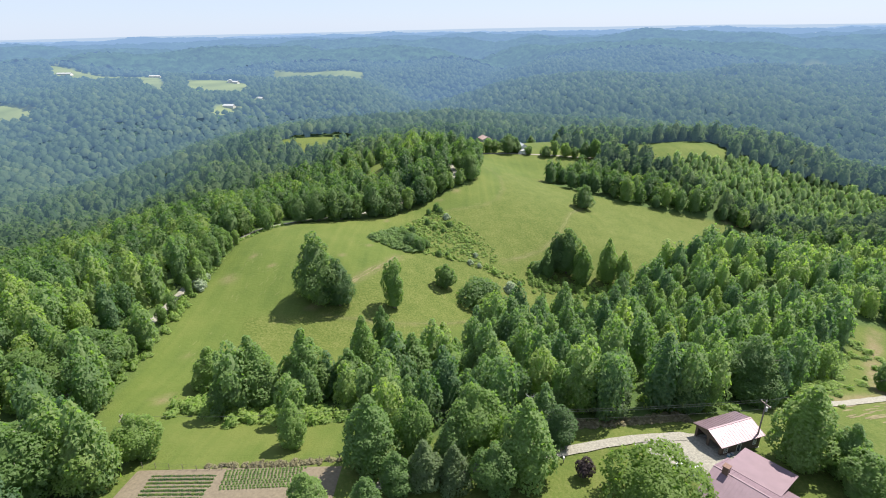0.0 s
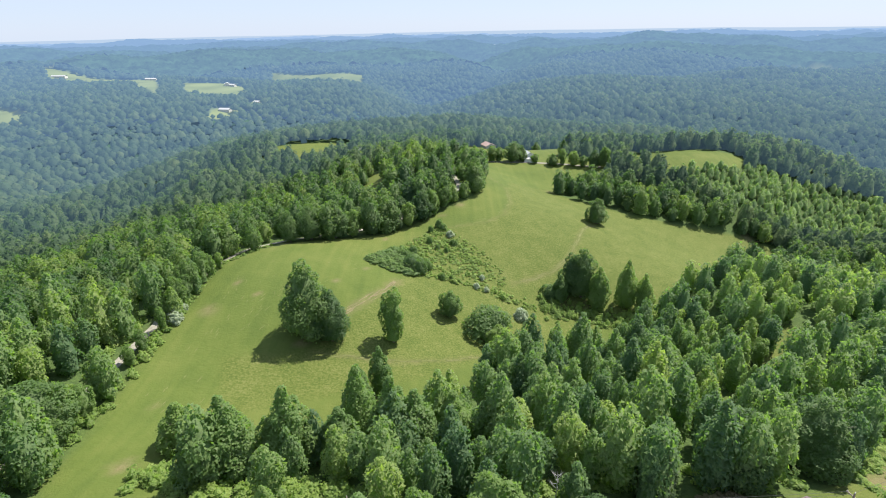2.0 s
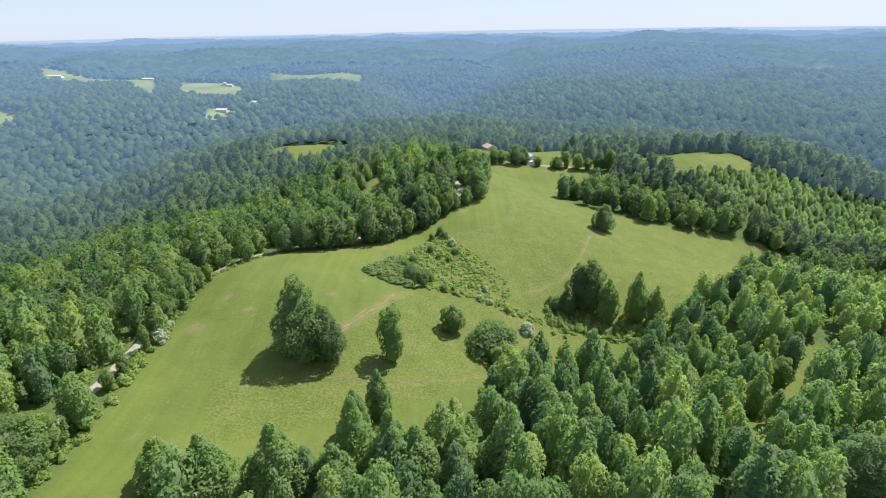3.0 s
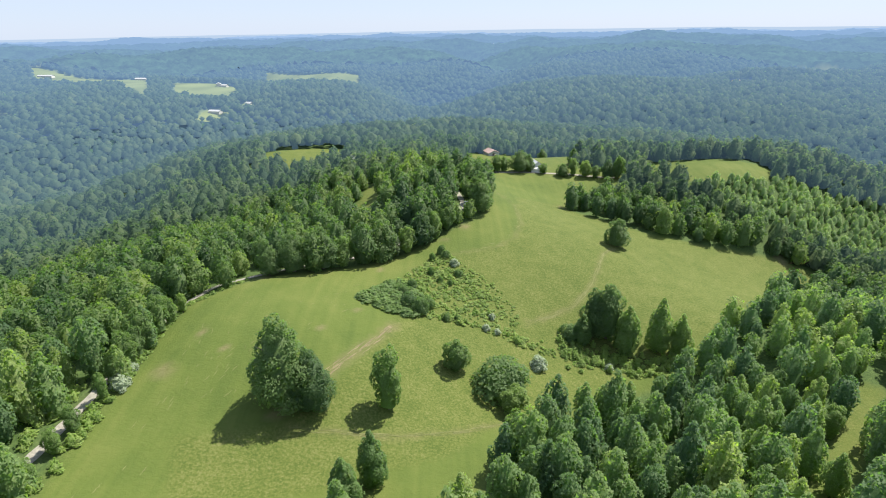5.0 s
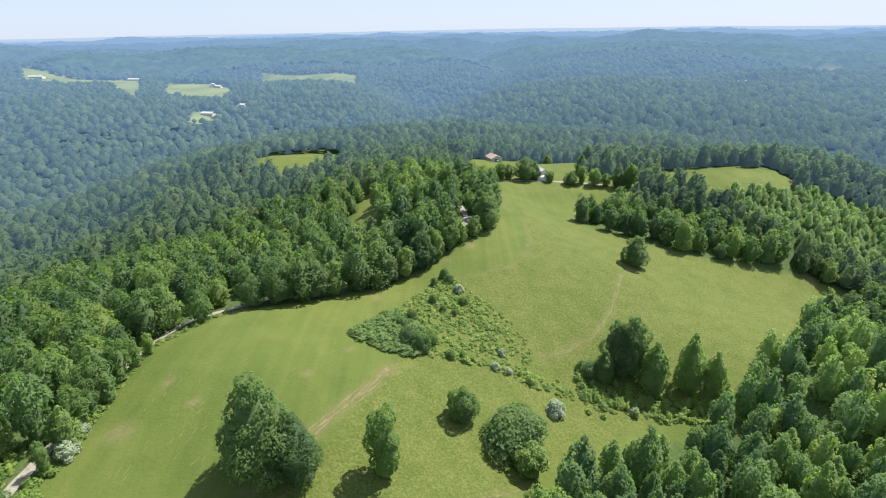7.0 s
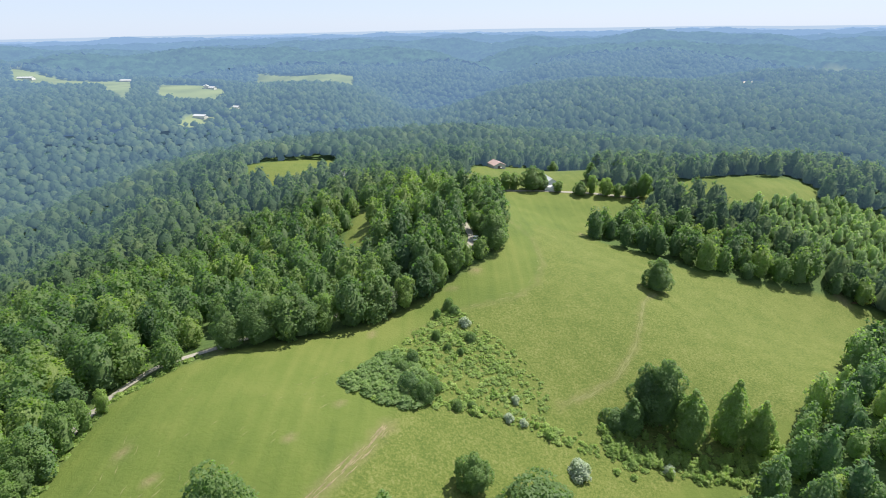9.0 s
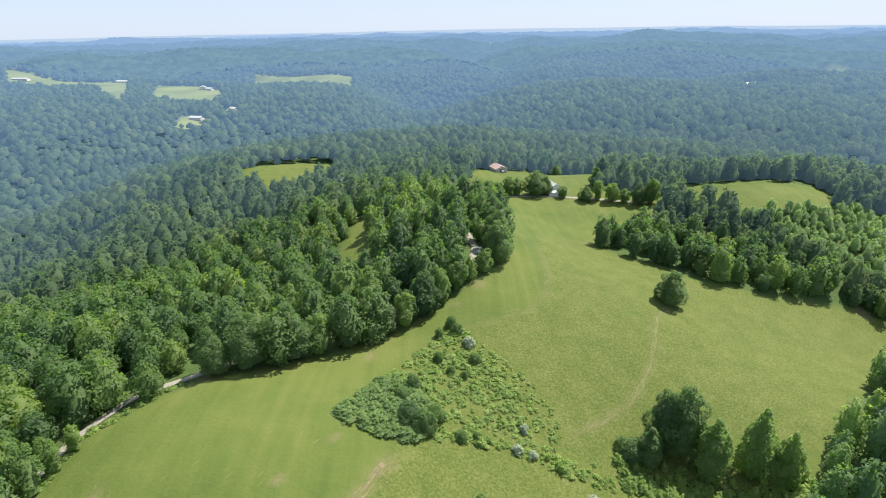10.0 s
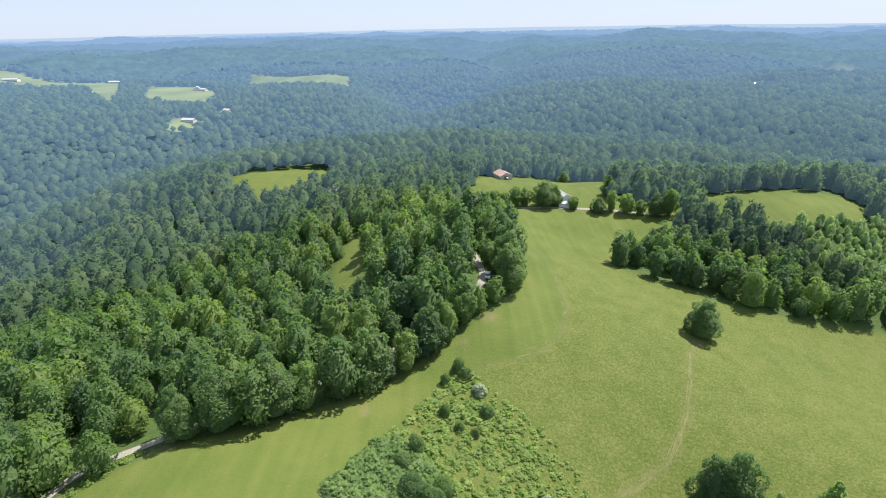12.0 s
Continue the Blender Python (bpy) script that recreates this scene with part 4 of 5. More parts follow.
def bare_tree(x, y, h, label):
    """A dead, leafless tree: trunk, limbs and forked twigs."""
    rng = random.Random(int(x * 10 + y))
    e = tagged(new("dead_tree"), label, "tree")
    e.matrix_world = pose(x, y, gz(x, y))
    bm = bmesh.new()
    tube(bm, [(0, 0, -0.3), (0.1, 0, h * 0.4), (0.05, 0.1, h * 0.9)], [h * 0.02, h * 0.014, h * 0.004])
    part("trunk", bm, GREY_BOARD, e)
    for i in range(11):
        a, z = i * 2.4, h * (0.3 + 0.055 * i)
        d = h * rng.uniform(0.2, 0.32) * (1.2 - 0.06 * i)
        bm = bmesh.new()
        tip = (d * math.cos(a), d * math.sin(a), z + d * 0.7)
        mid_p = (d * 0.5 * math.cos(a + 0.15), d * 0.5 * math.sin(a + 0.15), z + d * 0.25)
        tube(bm, [(0, 0, z), mid_p, tip], [h * 0.007, h * 0.005, h * 0.0015], 5)
        for s in (-1, 1):
            tube(bm, [mid_p, (mid_p[0] + d * 0.4 * math.cos(a + s * 0.8), mid_p[1] + d * 0.4 * math.sin(a + s * 0.8), mid_p[2] + d * 0.45)], [h * 0.004, h * 0.0012], 4)
        part("limb", bm, GREY_BOARD, e)


bare_tree(16.5, 87.5, 6.5, "bleached bare dead tree among brush")
bare_tree(12.5, 372.0, 12.0, "bare grey dead tree beside the farm lane")
bare_tree(-62.0, 398.0, 14.0, "bare grey dead tree in the woods")
bare_tree(-66.0, 402.0, 13.0, "bare grey dead tree in the woods")


# ---- scrub, hedge and weeds ----
SHRUB_T = [unit_crown("bush", 9, 130, 1.0, 140 + k, 0.0, 3, 5, 1.8) for k in range(4)]
WEED_T = [unit_crown("bush", 6, 44, 1.5, 150 + k, 0.0, 3, 4, 2.5) for k in range(4)]


def scatter(poly, n, seed):
    r = np.random.RandomState(seed)
    p = np.array(poly)
    x, y = r.uniform(p[:, 0].min(), p[:, 0].max(), n * 6), r.uniform(p[:, 1].min(), p[:, 1].max(), n * 6)
    ok = inside(x, y, poly)
    return x[ok][:n], y[ok][:n]


def mass(name, label, x, y, h, r, mat, seed, shapes=SHRUB_T):
    return tagged(joined(name, label, x, y, h, r, shapes, mat, seed), category="bushes")


r3 = np.random.RandomState(77)
WEST_SCRUB = [(-31, 196.5), (-21, 213), (-13, 208), (-9, 200), (-12, 195.5), (-21, 193.5)]
x, y = scatter(WEST_SCRUB, 170, 1)
mass("scrub", "dense blue-green vines and scrub at the meadow's point", x, y, r3.uniform(1.0, 2.3, len(x)), r3.uniform(1.6, 2.8, len(x)), LEAF_SCRUB, 51)
x, y = scatter(SCRUB_PATCH, 620, 2)
mass("scrub", "low yellow-green scrub on the rough slope", x, y, 0.2 + 1.0 * r3.uniform(0, 1, len(x)) ** 3, 0.5 + 1.2 * r3.uniform(0, 1, len(x)) ** 2, SCRUB, 52, WEED_T)
x, y = scatter([(-8, 228), (-4, 238), (6, 228), (19, 216), (23, 206), (18, 198), (10, 199), (4, 212)], 230, 3)
mass("scrub", "scattered low weeds and briars on the slope", x, y, 0.15 + 0.6 * r3.uniform(0, 1, len(x)) ** 2, 0.4 + 0.9 * r3.uniform(0, 1, len(x)) ** 2, SCRUB, 53, WEED_T)
x, y = r3.uniform(34, 79, 150), r3.normal(-2.5, 3.0, 150)
mass("brush", "leafy undergrowth beneath the clump of trees", x, 198 - (x - 37) * 0.12 + y, r3.uniform(0.6, 2.6, 150), r3.uniform(0.9, 1.9, 150), SCRUB, 62)
for x, y, h, r in ((-15, 200, 4.6, 3.0), (-11.5, 198, 4.8, 2.8), (-9, 201.5, 4.0, 2.4), (-17, 206, 3.0, 2.2), (-14.5, 211, 3.2, 2.2), (-4.5, 236, 3.4, 1.8), (-3, 234, 2.6, 1.8), (-8, 231.5, 2.6, 1.4), (-8.3, 222, 2.6, 1.4), (-5, 218, 2.0, 1.2), (1.5, 223, 2.2, 1.7), (-1.5, 217, 1.8, 1.1),
                   (-3.2, 197.5, 2.2, 1.6), (0.5, 198.5, 1.8, 1.3)):
    tree("bush", x, y, h, r, "dark green bush in the scrub patch", "bush", "bush", "scrub bushes")
for x, y, h, r in ((0.2, 229, 2.6, 1.9), (12, 203.5, 1.9, 1.3), (9.5, 197.5, 2.0, 1.4), (13, 197, 1.7, 1.3), (24.5, 187.5, 2.4, 1.8), (48, 190.5, 2.0, 1.6)):
    tree("grey", x, y, h, r, "pale silvery shrub on the rough slope", "shrub", "shrub", "silvery shrubs")
pts = np.array(HEDGE)
seg = np.r_[0, np.cumsum(np.hypot(*np.diff(pts, axis=0).T))] / np.hypot(*np.diff(pts, axis=0).T).sum()
s = np.clip(r3.uniform(0, 1, 190) + 0.03 * np.sin(np.arange(190)), 0, 1)
lush = np.clip(0.5 + 0.5 * np.sin(s * 23) + 0.6 * s, 0.1, 1.2)
x, y = np.interp(s, seg, pts[:, 0]) + r3.normal(0, 1.0, 190), np.interp(s, seg, pts[:, 1]) + r3.normal(0, 1.2, 190)
mass("hedgerow", "ragged low hedgerow across the hollow", x, y, 0.3 + 1.9 * lush * r3.uniform(0, 1, 190) ** 1.6, 0.5 + 1.1 * lush * r3.uniform(0.2, 1, 190), SCRUB, 54)
s = r3.uniform(0, 1, 230)
side = r3.uniform(0, 1, 230) < 0.45
x, y = np.where(side, -87.5 - 2.5 * r3.uniform(0, 1, 230), -79.6 - 2.0 * r3.uniform(-0.4, 1, 230)), 92 + 112 * s
x = np.where(y > 188, -79 + (y - 188) * 0.75 + r3.normal(0, 0.6, 230), x)
mass("verge_brush", "leafy brush on the lane's verge", x, y, r3.uniform(0.8, 3.0, 230) * np.where(y > 165, 0.35, 1.0), r3.uniform(0.9, 1.8, 230) * np.where(y > 165, 0.7, 1.0), SCRUB, 55)
s = r3.uniform(0, 1, 200)
x, y = np.interp(s, [0, 0.3, 0.6, 1], [-60, -44, -18, 60]) + r3.normal(0, 1.2, 200), np.interp(s, [0, 0.3, 0.6, 1], [97, 92, 91, 92]) + r3.normal(0, 1.6, 200)
mass("brush", "leafy brush along the wood's foot", x, y, r3.uniform(1.0, 3.0, 200), r3.uniform(1.2, 2.2, 200), SCRUB, 56)


# ---- buildings ----
def gable_house(name, label, category, x, y, turn, wid, length, wall_h, rise, wall, roof, over=0.4, ribs=0.0, z=None, openings=()):
    """A gabled building on its own base: walls, two roof slopes with thickness, and what opens in the walls.
    Local x runs across the gable, y along the ridge. openings: kind, face, offset, sill, width, height."""
    e = tagged(new(name), label, category)
    e.matrix_world = pose(x, y, gz(x, y) if z is None else z, 0, 0, turn)
    w, l = wid / 2, length / 2
    for side in (-1, 1):
        holes = [(o, b, ww, hh) for k, fce, o, b, ww, hh in openings if fce == ("left" if side < 0 else "right")]
        part("wall", wall_with_holes(l, wall_h, holes, Matrix(((0, -side, 0, side * w), (1, 0, 0, 0), (0, 0, 1, 0), (0, 0, 0, 1)))), wall, e)
    for end in (-1, 1):
        holes = [(o, b, ww, hh) for k, fce, o, b, ww, hh in openings if fce == ("front" if end < 0 else "back")]
        part("wall", wall_with_holes(w - 0.16, wall_h, holes, Matrix(((1, 0, 0, 0), (0, -end, 0, end * l), (0, 0, 1, 0), (0, 0, 0, 1)))), wall, e)
        bm = bmesh.new()
        a = [bm.verts.new((sx * (w if k < 2 else 0), end * (l - dy), wall_h + (rise if k == 2 else 0))) for dy in (0, 0.15) for k, sx in ((0, -1), (1, 1), (2, 0))]
        for q in ((0, 1, 2), (5, 4, 3), (0, 3, 4, 1), (1, 4, 5, 2), (2, 5, 3, 0)):
            bm.faces.new([a[i] for i in q])
        part("gable", bm, wall, e)
    slope = rise / w
    for side in (-1, 1):
        bm = bmesh.new()
        x1, z1, z0 = side * (w + over), wall_h - slope * over, wall_h + rise
        a = [bm.verts.new(p) for dz in (0.03, 0.15) for p in ((0, -l - over, z0 + dz), (x1, -l - over, z1 + dz), (x1, l + over, z1 + dz), (0, l + over, z0 + dz))]
        for q in ((3, 2, 1, 0), (4, 5, 6, 7), (0, 1, 5, 4), (1, 2, 6, 5), (2, 3, 7, 6), (3, 0, 4, 7)):
            bm.faces.new([a[i] for i in q])
        slope_ob = part("roof", bm, roof, e)
        if ribs:
            k = -l - over + ribs / 2
            bm = bmesh.new()
            while k < l + over:
                c = [bm.verts.new(p) for yy in (k - 0.025, k + 0.025) for p in ((0, yy, z0 + 0.15), (x1, yy, z1 + 0.15), (x1, yy, z1 + 0.19), (0, yy, z0 + 0.19))]
                for q in ((0, 3, 2, 1), (4, 5, 6, 7), (3, 7, 6, 2), (1, 2, 6, 5), (0, 4, 7, 3)):
                    bm.faces.new([c[i] for i in q])
                k += ribs
            part("seam", bm, roof, slope_ob)
    part("ridge_cap", boxed(-0.14, -l - over, wall_h + rise + 0.12, 0.14, l + over, wall_h + rise + 0.19), roof, e)
    part("slab", boxed(-w - 0.1, -l - 0.1, -1.2, w + 0.1, l + 0.1, 0.02), GREY_BOARD, e)
    for kind, fce, o, b, ww, hh in openings:
        m = {"left": Matrix(((0, 1, 0, -w), (1, 0, 0, 0), (0, 0, 1, 0), (0, 0, 0, 1))), "right": Matrix(((0, -1, 0, w), (1, 0, 0, 0), (0, 0, 1, 0), (0, 0, 0, 1))),
             "front": Matrix(((1, 0, 0, 0), (0, 1, 0, -l), (0, 0, 1, 0), (0, 0, 0, 1))), "back": Matrix(((1, 0, 0, 0), (0, -1, 0, l), (0, 0, 1, 0), (0, 0, 0, 1)))}[fce]
        if kind == "bay":
            continue
        fr = bmesh.new()
        for d in ((o - ww / 2, -0.05, b, o - ww / 2 + 0.09, 0.1, b + hh), (o + ww / 2 - 0.09, -0.05, b, o + ww / 2, 0.1, b + hh), (o - ww / 2 + 0.09, -0.05, b + hh - 0.09, o + ww / 2 - 0.09, 0.1, b + hh), (o - ww / 2 + 0.09, -0.05, b, o + ww / 2 - 0.09, 0.1, b + 0.08)):
            box(fr, *d)
        if kind == "window":
            box(fr, o - ww / 2 + 0.09, -0.03, b + hh / 2 - 0.03, o + ww / 2 - 0.09, 0.04, b + hh / 2 + 0.03)
            box(fr, o - 0.025, -0.03, b + 0.08, o + 0.025, 0.04, b + hh - 0.09)
        fr.transform(m)
        f = part("window" if kind == "window" else "door", fr, WHITE, e, "white-framed window" if kind == "window" else "white-framed glazed door")
        g = boxed(o - ww / 2 + 0.09, 0.05, b + 0.08, o + ww / 2 - 0.09, 0.07, b + hh - 0.09)
        g.transform(m)
        part("pane", g, GLASS, f)
    return e


def wall_with_holes(half, height, holes, m, thick=0.15):
    """A wall slab along local x, y from 0 inwards, cut into blocks round its openings."""
    bm = bmesh.new()
    xs = sorted({-half, half, *[o - w / 2 for o, b, w, h in holes], *[o + w / 2 for o, b, w, h in holes]})
    for a, c in zip(xs[:-1], xs[1:]):
        mid_x = (a + c) / 2
        hole = next(((b, b + h) for o, b, w, h in holes if abs(mid_x - o) < w / 2), None)
        for lo, hi in ([(0, height)] if not hole else [(0, hole[0]), (hole[1], height)]):
            if hi - lo > 0.01:
                box(bm, a, 0, lo, c, thick, hi)
    bm.transform(m)
    bmesh.ops.recalc_face_normals(bm, faces=bm.faces)
    return bm


G_TURN = math.degrees(math.atan2(0.31, 0.95)) - 90
garage = gable_house("garage", "dark brown two-bay garage with a mauve metal roof", "garage", 51.9, 78.2, G_TURN, 6.2, 9.0, 2.9, 1.1, BROWN_WALL, ROOF_METAL, 0.45, 0.6, 11.85,
                     (("bay", "front", -1.45, 0, 2.3, 2.3), ("bay", "front", 1.45, 0, 2.3, 2.3), ("window", "right", -3.4, 1.0, 0.9, 1.0), ("door", "right", -0.4, 0.05, 1.0, 2.1), ("window", "right", 3.2, 1.0, 0.8, 1.0)))
house = gable_house("farmhouse", "long low house with a mauve metal roof", "house", 49.6, 59.6, math.degrees(math.atan2(-0.77, 0.64)) + 90, 9.6, 17.0, 2.4, 1.7, BROWN_WALL, HOUSE_ROOF, 1.1, 0.6, gz(46, 64) - 0.1,
                    (("window", "left", -4, 0.9, 1.2, 1.1), ("door", "left", 0, 0.05, 1.0, 2.05), ("window", "left", 4, 0.9, 1.2, 1.1), ("window", "back", -2, 0.9, 1.1, 1.1), ("window", "back", 2, 0.9, 1.1, 1.1)))
ch = boxed(-0.55, 7.2, 2.2, 0.35, 8.1, 5.5)
chimney = part("chimney", ch, BRICK, house, "brown brick chimney")
part("chimney_cap", boxed(-0.65, 7.1, 5.5, 0.45, 8.2, 5.62), BRICK, chimney)
part("wing_wall", boxed(4.95, 0.6, -1.0, 9.4, 7.2, 2.35), BROWN_WALL, house)
bm = bmesh.new()
corners = [bm.verts.new(p) for dz in (0.0, 0.12) for p in ((2.2, 0.1, 3.42 + dz), (10.2, 0.1, 2.3 + dz), (10.2, 8.6, 2.3 + dz), (2.2, 8.6, 3.42 + dz))]
for q in ((3, 2, 1, 0), (4, 5, 6, 7), (0, 1, 5, 4), (1, 2, 6, 5), (2, 3, 7, 6), (3, 0, 4, 7)):
    bm.faces.new([corners[k] for k in q])
part("wing_roof", bm, HOUSE_ROOF, house, "low mauve metal roof over the rear wing")
for k in (-7, -3.5, 0, 3.5, 7):
    part("porch_post", boxed(-5.75, k - 0.07, -0.6, -5.61, k + 0.07, 2.15), BROWN_WALL, house)

gable_house("barn", "small grey barn with a faded red roof", "barn", 36, 478, 20, 9, 11, 3.2, 1.9, GREY_BOARD, RED_ROOF, 0.4, 0, None, (("bay", "right", 0, 0, 3.0, 2.6), ("bay", "front", 0, 0, 3.0, 2.8)))
gable_house("white_farmhouse", "white farmhouse with a pale metal roof", "house", 56.5, 392, 15, 7.5, 10, 3.6, 2.2, WHITE, PALE_ROOF, 0.4, 0, None, (("window", "front", -1.8, 1, 1, 1.3), ("window", "front", 1.8, 1, 1, 1.3), ("door", "front", 0, 0.05, 1, 2.1)))
gable_house("white_shed", "low white shed with a pale roof", "shed", 57.5, 385.5, 70, 4, 7, 2.2, 0.8, WHITE, PALE_ROOF, 0.3)
for x, y, t, w, l, hgt in ((-317, 806, 75, 8, 17, 3.0), (-286, 856, 60, 7, 11, 3.0), (-620, 1200, 80, 9, 26, 3.5), (-780, 1150, 85, 9, 30, 3.5), (-404, 1050, 20, 8, 11, 4.5), (-392, 1046, 70, 7, 12, 3.2)):
    gable_house("far_farm_building", "far white farm building with a pale metal roof", "barn", x, y, t, w, l, hgt, 1.6, WHITE, PALE_ROOF, 0.5)
gable_house("far_house", "far house with a faded red roof", "house", 462, 926, 80, 7, 11, 2.8, 2.0, WHITE, RED_ROOF, 0.5)


# ---- poles, wires ----
def pole(x, y, h, can):
    e = tagged(new("utility_pole"), "weathered wooden utility pole with a crossarm", "utility pole", "utility poles")
    e.matrix_world = pose(x, y, gz(x, y), 0, 0, 15)
    part("mast", tube(bmesh.new(), [(0, 0, -1), (0, 0, h * 0.5), (0, 0, h)], [0.17, 0.14, 0.11], 10), POLE_WOOD, e)
    part("crossarm", boxed(-0.08, -1.1, h - 0.75, 0.08, 1.1, h - 0.6), POLE_WOOD, e)
    for k in (-1.0, 0, 1.0):
        part("insulator", tube(bmesh.new(), [(0, k, h - 0.6), (0, k, h - 0.4)] if k else [(0, 0, h), (0, 0, h + 0.2)], [0.06, 0.04], 8), WHITE, e)
    if can:
        part("transformer", tube(bmesh.new(), [(0.35, 0, h - 2.3), (0.35, 0, h - 2.25), (0.35, 0, h - 1.45), (0.35, 0, h - 1.4)], [0.1, 0.26, 0.26, 0.1], 14), GREY_BOARD, e, "grey transformer can")
    return Vector((x, y, gz(x, y) + h))


tops = [pole(56.4, 76.6, 10.5, True), pole(-17.0, 79.0, 8.5, True), pole(-61.5, 79.5, 8.0, False)]


def wire(a, b, sag, off):
    pts = [a.lerp(b, u) + Vector((0, off, -4 * sag * u * (1 - u) + 0.15)) for u in np.linspace(0, 1, 25)]
    ob = tagged(new("power_line", bpy.data.meshes.new("power_line")), "thin dark overhead power line", "power line", "power lines")
    bm = tube(bmesh.new(), [tuple(p) for p in pts], [0.018] * 25, 5)
    bm.to_mesh(ob.data)
    bm.free()
    ob.data.materials.append(WIRE)


for off, drop in ((-0.9, 0), (0.9, 0), (0, -1.9)):
    wire(tops[0] + Vector((0, 0, drop)), tops[1] + Vector((0, 0, drop)), 1.4, off * 0.3)
wire(tops[1], tops[2], 1.0, 0)
wire(tops[0], Vector((140, 120, gz(140, 120) + 9)), 1.2, 0)


# ---- garden ----
def garden_plot():
    xs, ys = np.arange(-56, -18.9, 0.5), np.arange(58, 72.6, 0.5)
    X, Y = np.meshgrid(xs, ys)
    x, y = X.ravel(), Y.ravel()
    edge = np.minimum(np.minimum(x + 56, -19 - x), np.minimum(y - 58, 72.5 - y))
    z = ground_z(x, y) + np.where(edge < 0.3, -0.06, 0.08)
    i = np.arange(len(x)).reshape(X.shape)
    f = np.stack([i[:-1, :-1], i[:-1, 1:], i[1:, 1:], i[1:, :-1]], -1).reshape(-1, 4)
    tagged(new("garden_soil", mesh_of("garden_soil", np.stack([x, y, z], 1), f, SOIL, True)), "bare tilled garden soil", "garden soil", kind="structure")


garden_plot()
BEAN_T = [unit_crown("bush", 5, 40, 2.0, 160 + k, 0.0, 3, 5) for k in range(3)]
for k in range(7):
    y0 = 70.3 - 0.98 * k
    xs = np.arange(-52.0 + 0.1 * k, -40.6, 0.38)
    ob = joined("bean_row", "row of leafy green garden plants", xs, y0 - 0.02 * (xs + 52) + 0 * xs, np.full(len(xs), 0.42 if k % 3 else 0.28), np.full(len(xs), 0.30), BEAN_T, WOODS, 200 + k)
    tagged(ob, category="plant row", group="garden rows")
for k in range(9):
    y0 = 71.3 - 0.62 * k
    xs = np.arange(-39.3 + 0.1 * k, -25.4 - 0.2 * k, 0.62) + np.random.RandomState(k).uniform(-0.1, 0.1)
    ob = joined("cabbage_row", "row of small separate garden plants in soil", xs, y0 + 0.05 * (xs + 39), np.full(len(xs), 0.45), np.full(len(xs), 0.27), BEAN_T, LEAF_SCRUB, 220 + k)
    tagged(ob, category="plant row", group="garden rows")


def garden_fence():
    pts = [(-55.5, 73.2), (-45, 71.9), (-36, 72.0), (-27, 73.2), (-20, 74.4)]
    e = tagged(new("wire_fence"), "weathered post and wire fence above the garden", "fence")
    line = []
    for (ax, ay), (bx, by) in zip(pts[:-1], pts[1:]):
        for u in (0, 0.25, 0.5, 0.75):
            line.append((ax + (bx - ax) * u, ay + (by - ay) * u))
    line.append(pts[-1])
    for x, y in line:
        z = gz(x, y)
        part("post", tube(bmesh.new(), [(x, y, z - 0.3), (x, y, z + 1.25)], [0.06, 0.05], 6), POLE_WOOD, e)
    for hgt in (0.45, 0.8, 1.15):
        part("strand", tube(bmesh.new(), [(x, y + 0.06, gz(x, y) + hgt) for x, y in line], [0.012] * len(line), 4), WIRE, e)


garden_fence()
xs = r3.uniform(-44, -20, 90)
mass("dry_brush", "brown dry brush along the garden fence", xs, 73.0 + r3.normal(0, 0.35, 90) + np.maximum(xs + 30, 0) * 0.12, r3.uniform(0.35, 0.8, 90), r3.uniform(0.4, 0.8, 90), DRY, 57)

xs = r3.uniform(14, 48, 160)
mass("bank_brush", "reddish brown brush on the cut bank behind the drive", xs, 82.8 + (xs - 14) * 0.10 + r3.normal(0, 0.5, 160), r3.uniform(0.3, 0.9, 160), r3.uniform(0.7, 1.4, 160), DRY, 58)
xs = r3.uniform(72, 128, 220)
mass("bank_brush", "rough green brush on the grassy bank", xs, 96 + (xs - 72) * 0.85 + r3.normal(0, 5.0, 220), r3.uniform(0.4, 1.6, 220), r3.uniform(0.8, 1.9, 220), SCRUB, 59)

# ---- yard things ----
def gravel_court():
    a = np.radians(np.arange(0, 360, 10))
    rr = 1 + 0.12 * np.sin(3 * a) + 0.08 * np.sin(5 * a + 1)
    V, F = [(44.5, 75.5, gz(44.5, 75.5) + 0.12)], []
    for k, q in enumerate((0.33, 0.66, 1.0)):
        for t, w in zip(a, rr):
            x, y = 44.5 + 9.4 * q * w * math.cos(t), 75.2 + 5.6 * q * w * math.sin(t)
            V.append((x, y, gz(x, y) + (0.11 if q < 1 else 0.02)))
    n = len(a)
    F = [(0, 1 + i, 1 + (i + 1) % n) for i in range(n)]
    for k in range(2):
        for i in range(n):
            p, q = 1 + k * n + i, 1 + k * n + (i + 1) % n
            F += [(p, p + n, q + n), (p, q + n, q)]
    tagged(new("gravel_court", mesh_of("gravel_court", V, F, GRAVEL, True)), "pale gravel turning court", "gravel", kind="structure")


gravel_court()


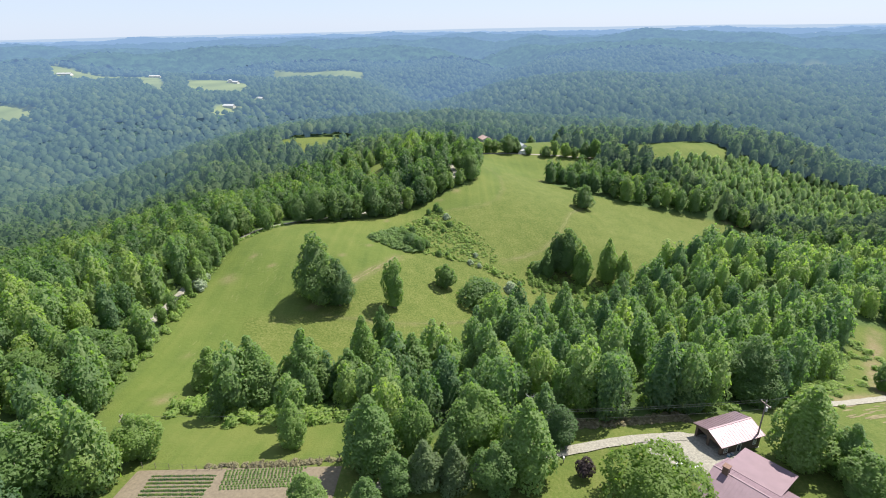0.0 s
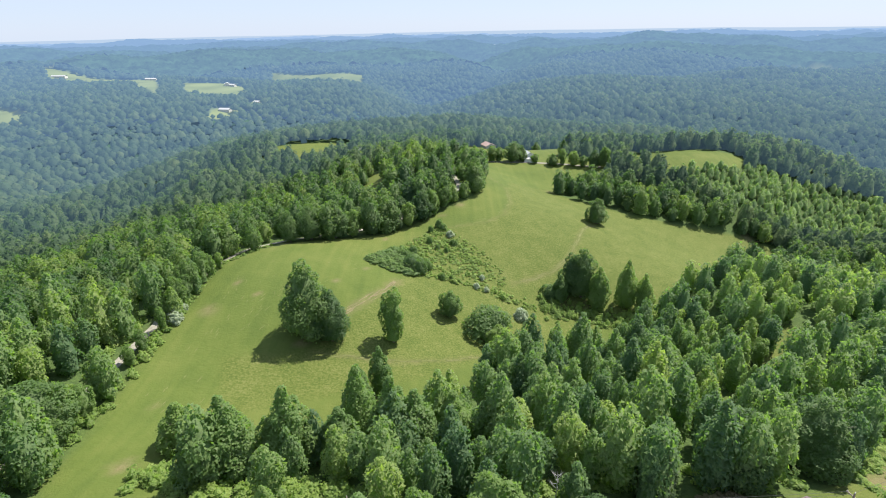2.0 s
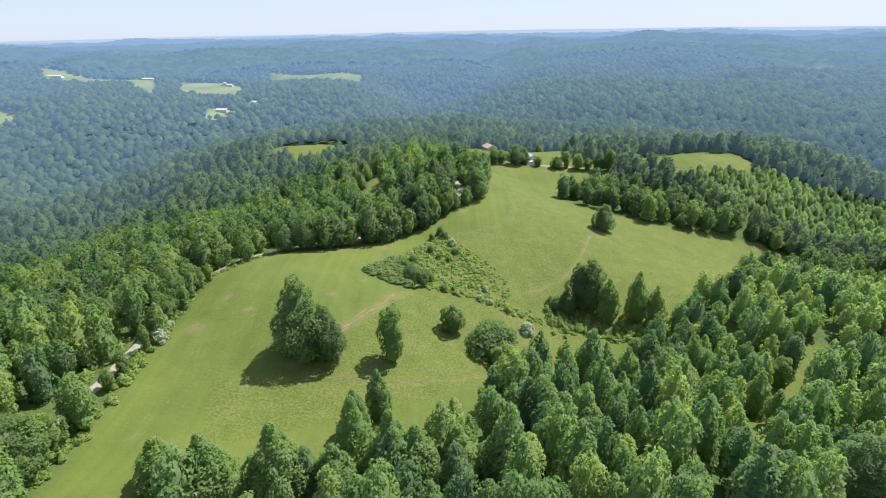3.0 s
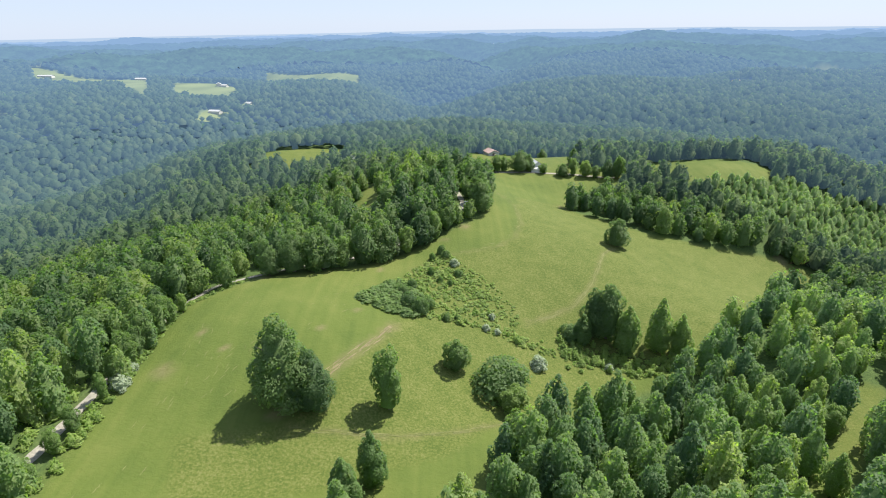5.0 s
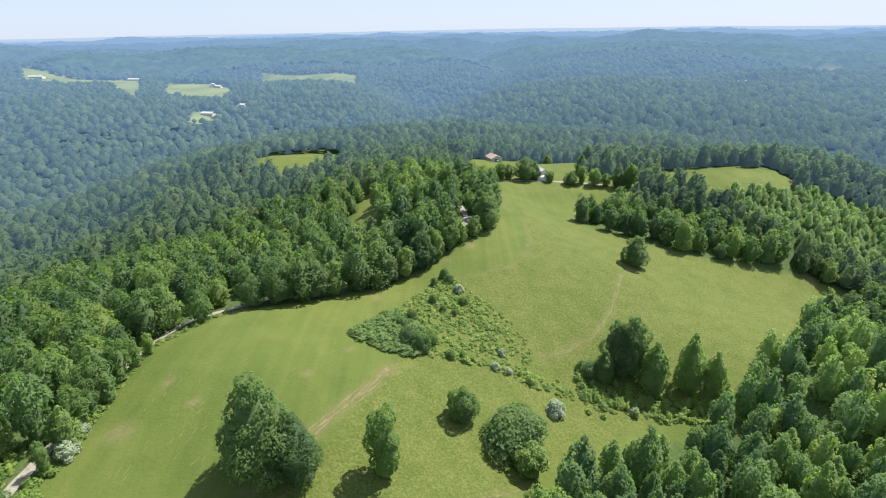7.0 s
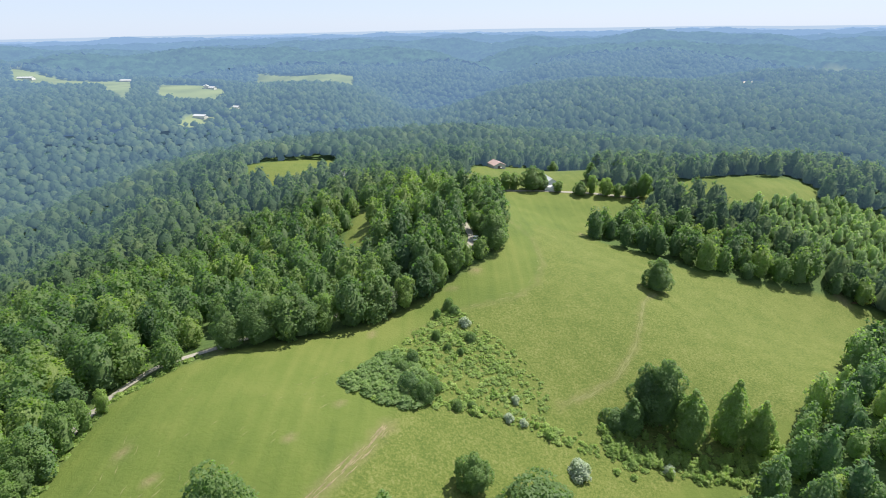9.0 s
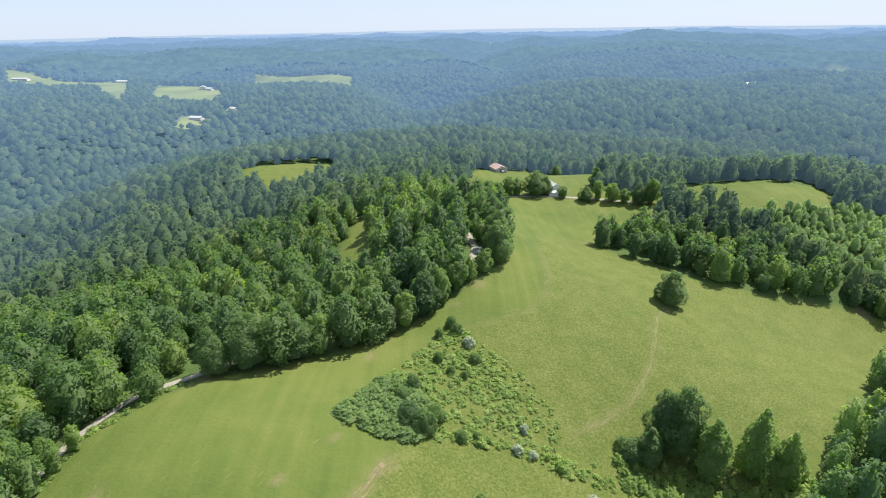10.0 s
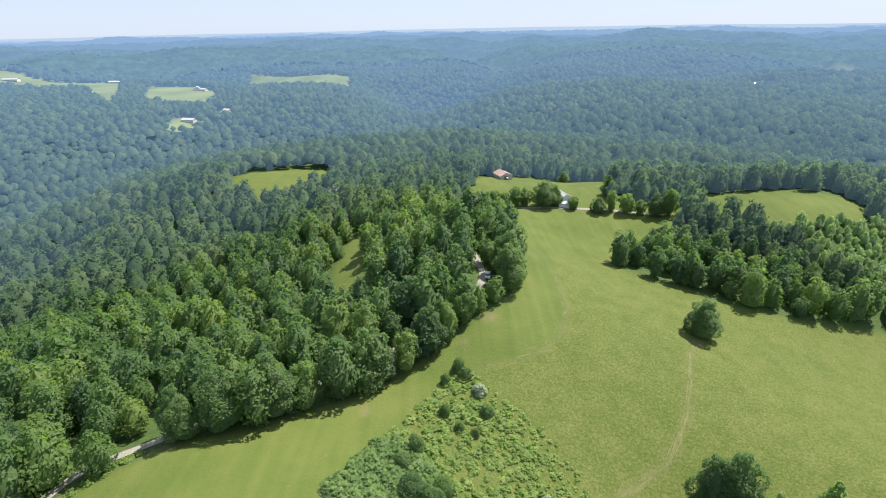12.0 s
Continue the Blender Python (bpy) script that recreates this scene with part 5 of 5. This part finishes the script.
def car(x, y, turn, paint, label):
    """A saloon: shaped body, cabin, glass, lamps and wheels."""
    e = tagged(new("car"), label, "car", "parked cars")
    e.matrix_world = pose(x, y, gz(x, y) + 0.15, 0, 0, turn)

    def shell(rows, name, mat):
        bm = bmesh.new()
        prev = None
        for yy, half, z0, z1 in rows:
            ring = [bm.verts.new(p) for p in ((-half, yy, z0), (half, yy, z0), (half, yy, (z0 + z1) / 2 + 0.1), (half * 0.88, yy, z1), (-half * 0.88, yy, z1), (-half, yy, (z0 + z1) / 2 + 0.1))]
            if prev:
                for i in range(6):
                    bm.faces.new((prev[i], prev[(i + 1) % 6], ring[(i + 1) % 6], ring[i]))
            else:
                bm.faces.new(ring[::-1])
            prev = ring
        bm.faces.new(prev)
        bmesh.ops.recalc_face_normals(bm, faces=bm.faces)
        return part(name, bm, mat, e)
    shell([(-2.25, 0.75, 0.35, 0.75), (-2.1, 0.88, 0.22, 0.92), (-0.9, 0.9, 0.2, 0.98), (1.0, 0.9, 0.2, 0.95), (2.0, 0.86, 0.22, 0.82), (2.25, 0.7, 0.35, 0.65)], "body", paint)
    shell([(-1.75, 0.74, 0.9, 0.95), (-1.1, 0.74, 0.9, 1.42), (0.25, 0.74, 0.9, 1.45), (1.1, 0.74, 0.9, 0.96)], "cabin_glass", GLASS)
    shell([(-1.0, 0.70, 1.40, 1.47), (0.2, 0.70, 1.40, 1.50)], "roof", paint)
    for wx in (-0.82, 0.82):
        for wy in (-1.35, 1.4):
            bm = bmesh.new()
            bmesh.ops.create_cone(bm, cap_ends=True, segments=18, radius1=0.32, radius2=0.32, depth=0.2, matrix=pose(wx, wy, 0.32, 0, 90, 0))
            wheel = part("wheel", bm, RUBBER, e)
            bm = bmesh.new()
            bmesh.ops.create_cone(bm, cap_ends=True, segments=14, radius1=0.19, radius2=0.17, depth=0.22, matrix=pose(wx, wy, 0.32, 0, 90, 0))
            part("rim", bm, PALE_ROOF, wheel)
        part("headlight", boxed(wx * 0.75 - 0.14, 2.12, 0.6, wx * 0.75 + 0.14, 2.26, 0.72), WHITE, e)
        part("tail_light", boxed(wx * 0.75 - 0.12, -2.27, 0.68, wx * 0.75 + 0.12, -2.12, 0.82), RED_ROOF, e)


car(41.3, 69.6, 40, CAR_WHITE, "white car parked on the gravel beside the house")
car(6.6, 276.5, -10, CAR_WHITE, "white car standing on the shaded gravel lane")
car(11.0, 70.0, 80, CAR_WHITE, "white car half hidden under a yard tree")


def mailbox(x, y):
    e = tagged(new("mailbox"), "small white mailbox on a wooden post", "mailbox")
    e.matrix_world = pose(x, y, gz(x, y))
    part("post", boxed(-0.06, -0.06, -0.3, 0.06, 0.06, 1.0), POLE_WOOD, e)
    bm = boxed(-0.14, -0.28, 1.0, 0.14, 0.28, 1.2)
    bmesh.ops.create_cone(bm, cap_ends=True, segments=14, radius1=0.14, radius2=0.14, depth=0.56, matrix=pose(0, 0, 1.2, 90, 0, 0))
    part("box", bm, WHITE, e)


mailbox(20.1, 72.3)


def bin_drum(x, y, mat, label):
    e = tagged(new("drum"), label, "drum", "garage drums")
    e.matrix_world = pose(x, y, 11.95)
    part("barrel", tube(bmesh.new(), [(0, 0, -0.2), (0, 0, 0.3), (0, 0, 0.32), (0, 0, 0.6), (0, 0, 0.62), (0, 0, 0.9)], [0.29, 0.29, 0.31, 0.31, 0.29, 0.28], 16), mat, e)
    part("lid", tube(bmesh.new(), [(0, 0, 0.9), (0, 0, 0.94)], [0.3, 0.26], 16), GREY_BOARD, e)


bin_drum(50.1, 73.8, BLUE_PLASTIC, "blue plastic drum beside the garage wall")
bin_drum(50.9, 74.1, BLUE_PLASTIC, "blue plastic drum beside the garage wall")

# ---- pond ----
a = np.radians(np.arange(0, 360, 12))
V = np.stack([172 + 11 * np.cos(a) * (1 + 0.1 * np.sin(2 * a)), 293 + 4.5 * np.sin(a), np.full(len(a), gz(168, 290) + 0.2)], 1)
tagged(new("water", mesh_of("water", np.r_[V, [[172, 293, gz(168, 290) + 0.2]]], np.array([(len(a), i, (i + 1) % len(a)) for i in range(len(a))]), POND)), "muddy brown farm pond", "pond", kind="structure")
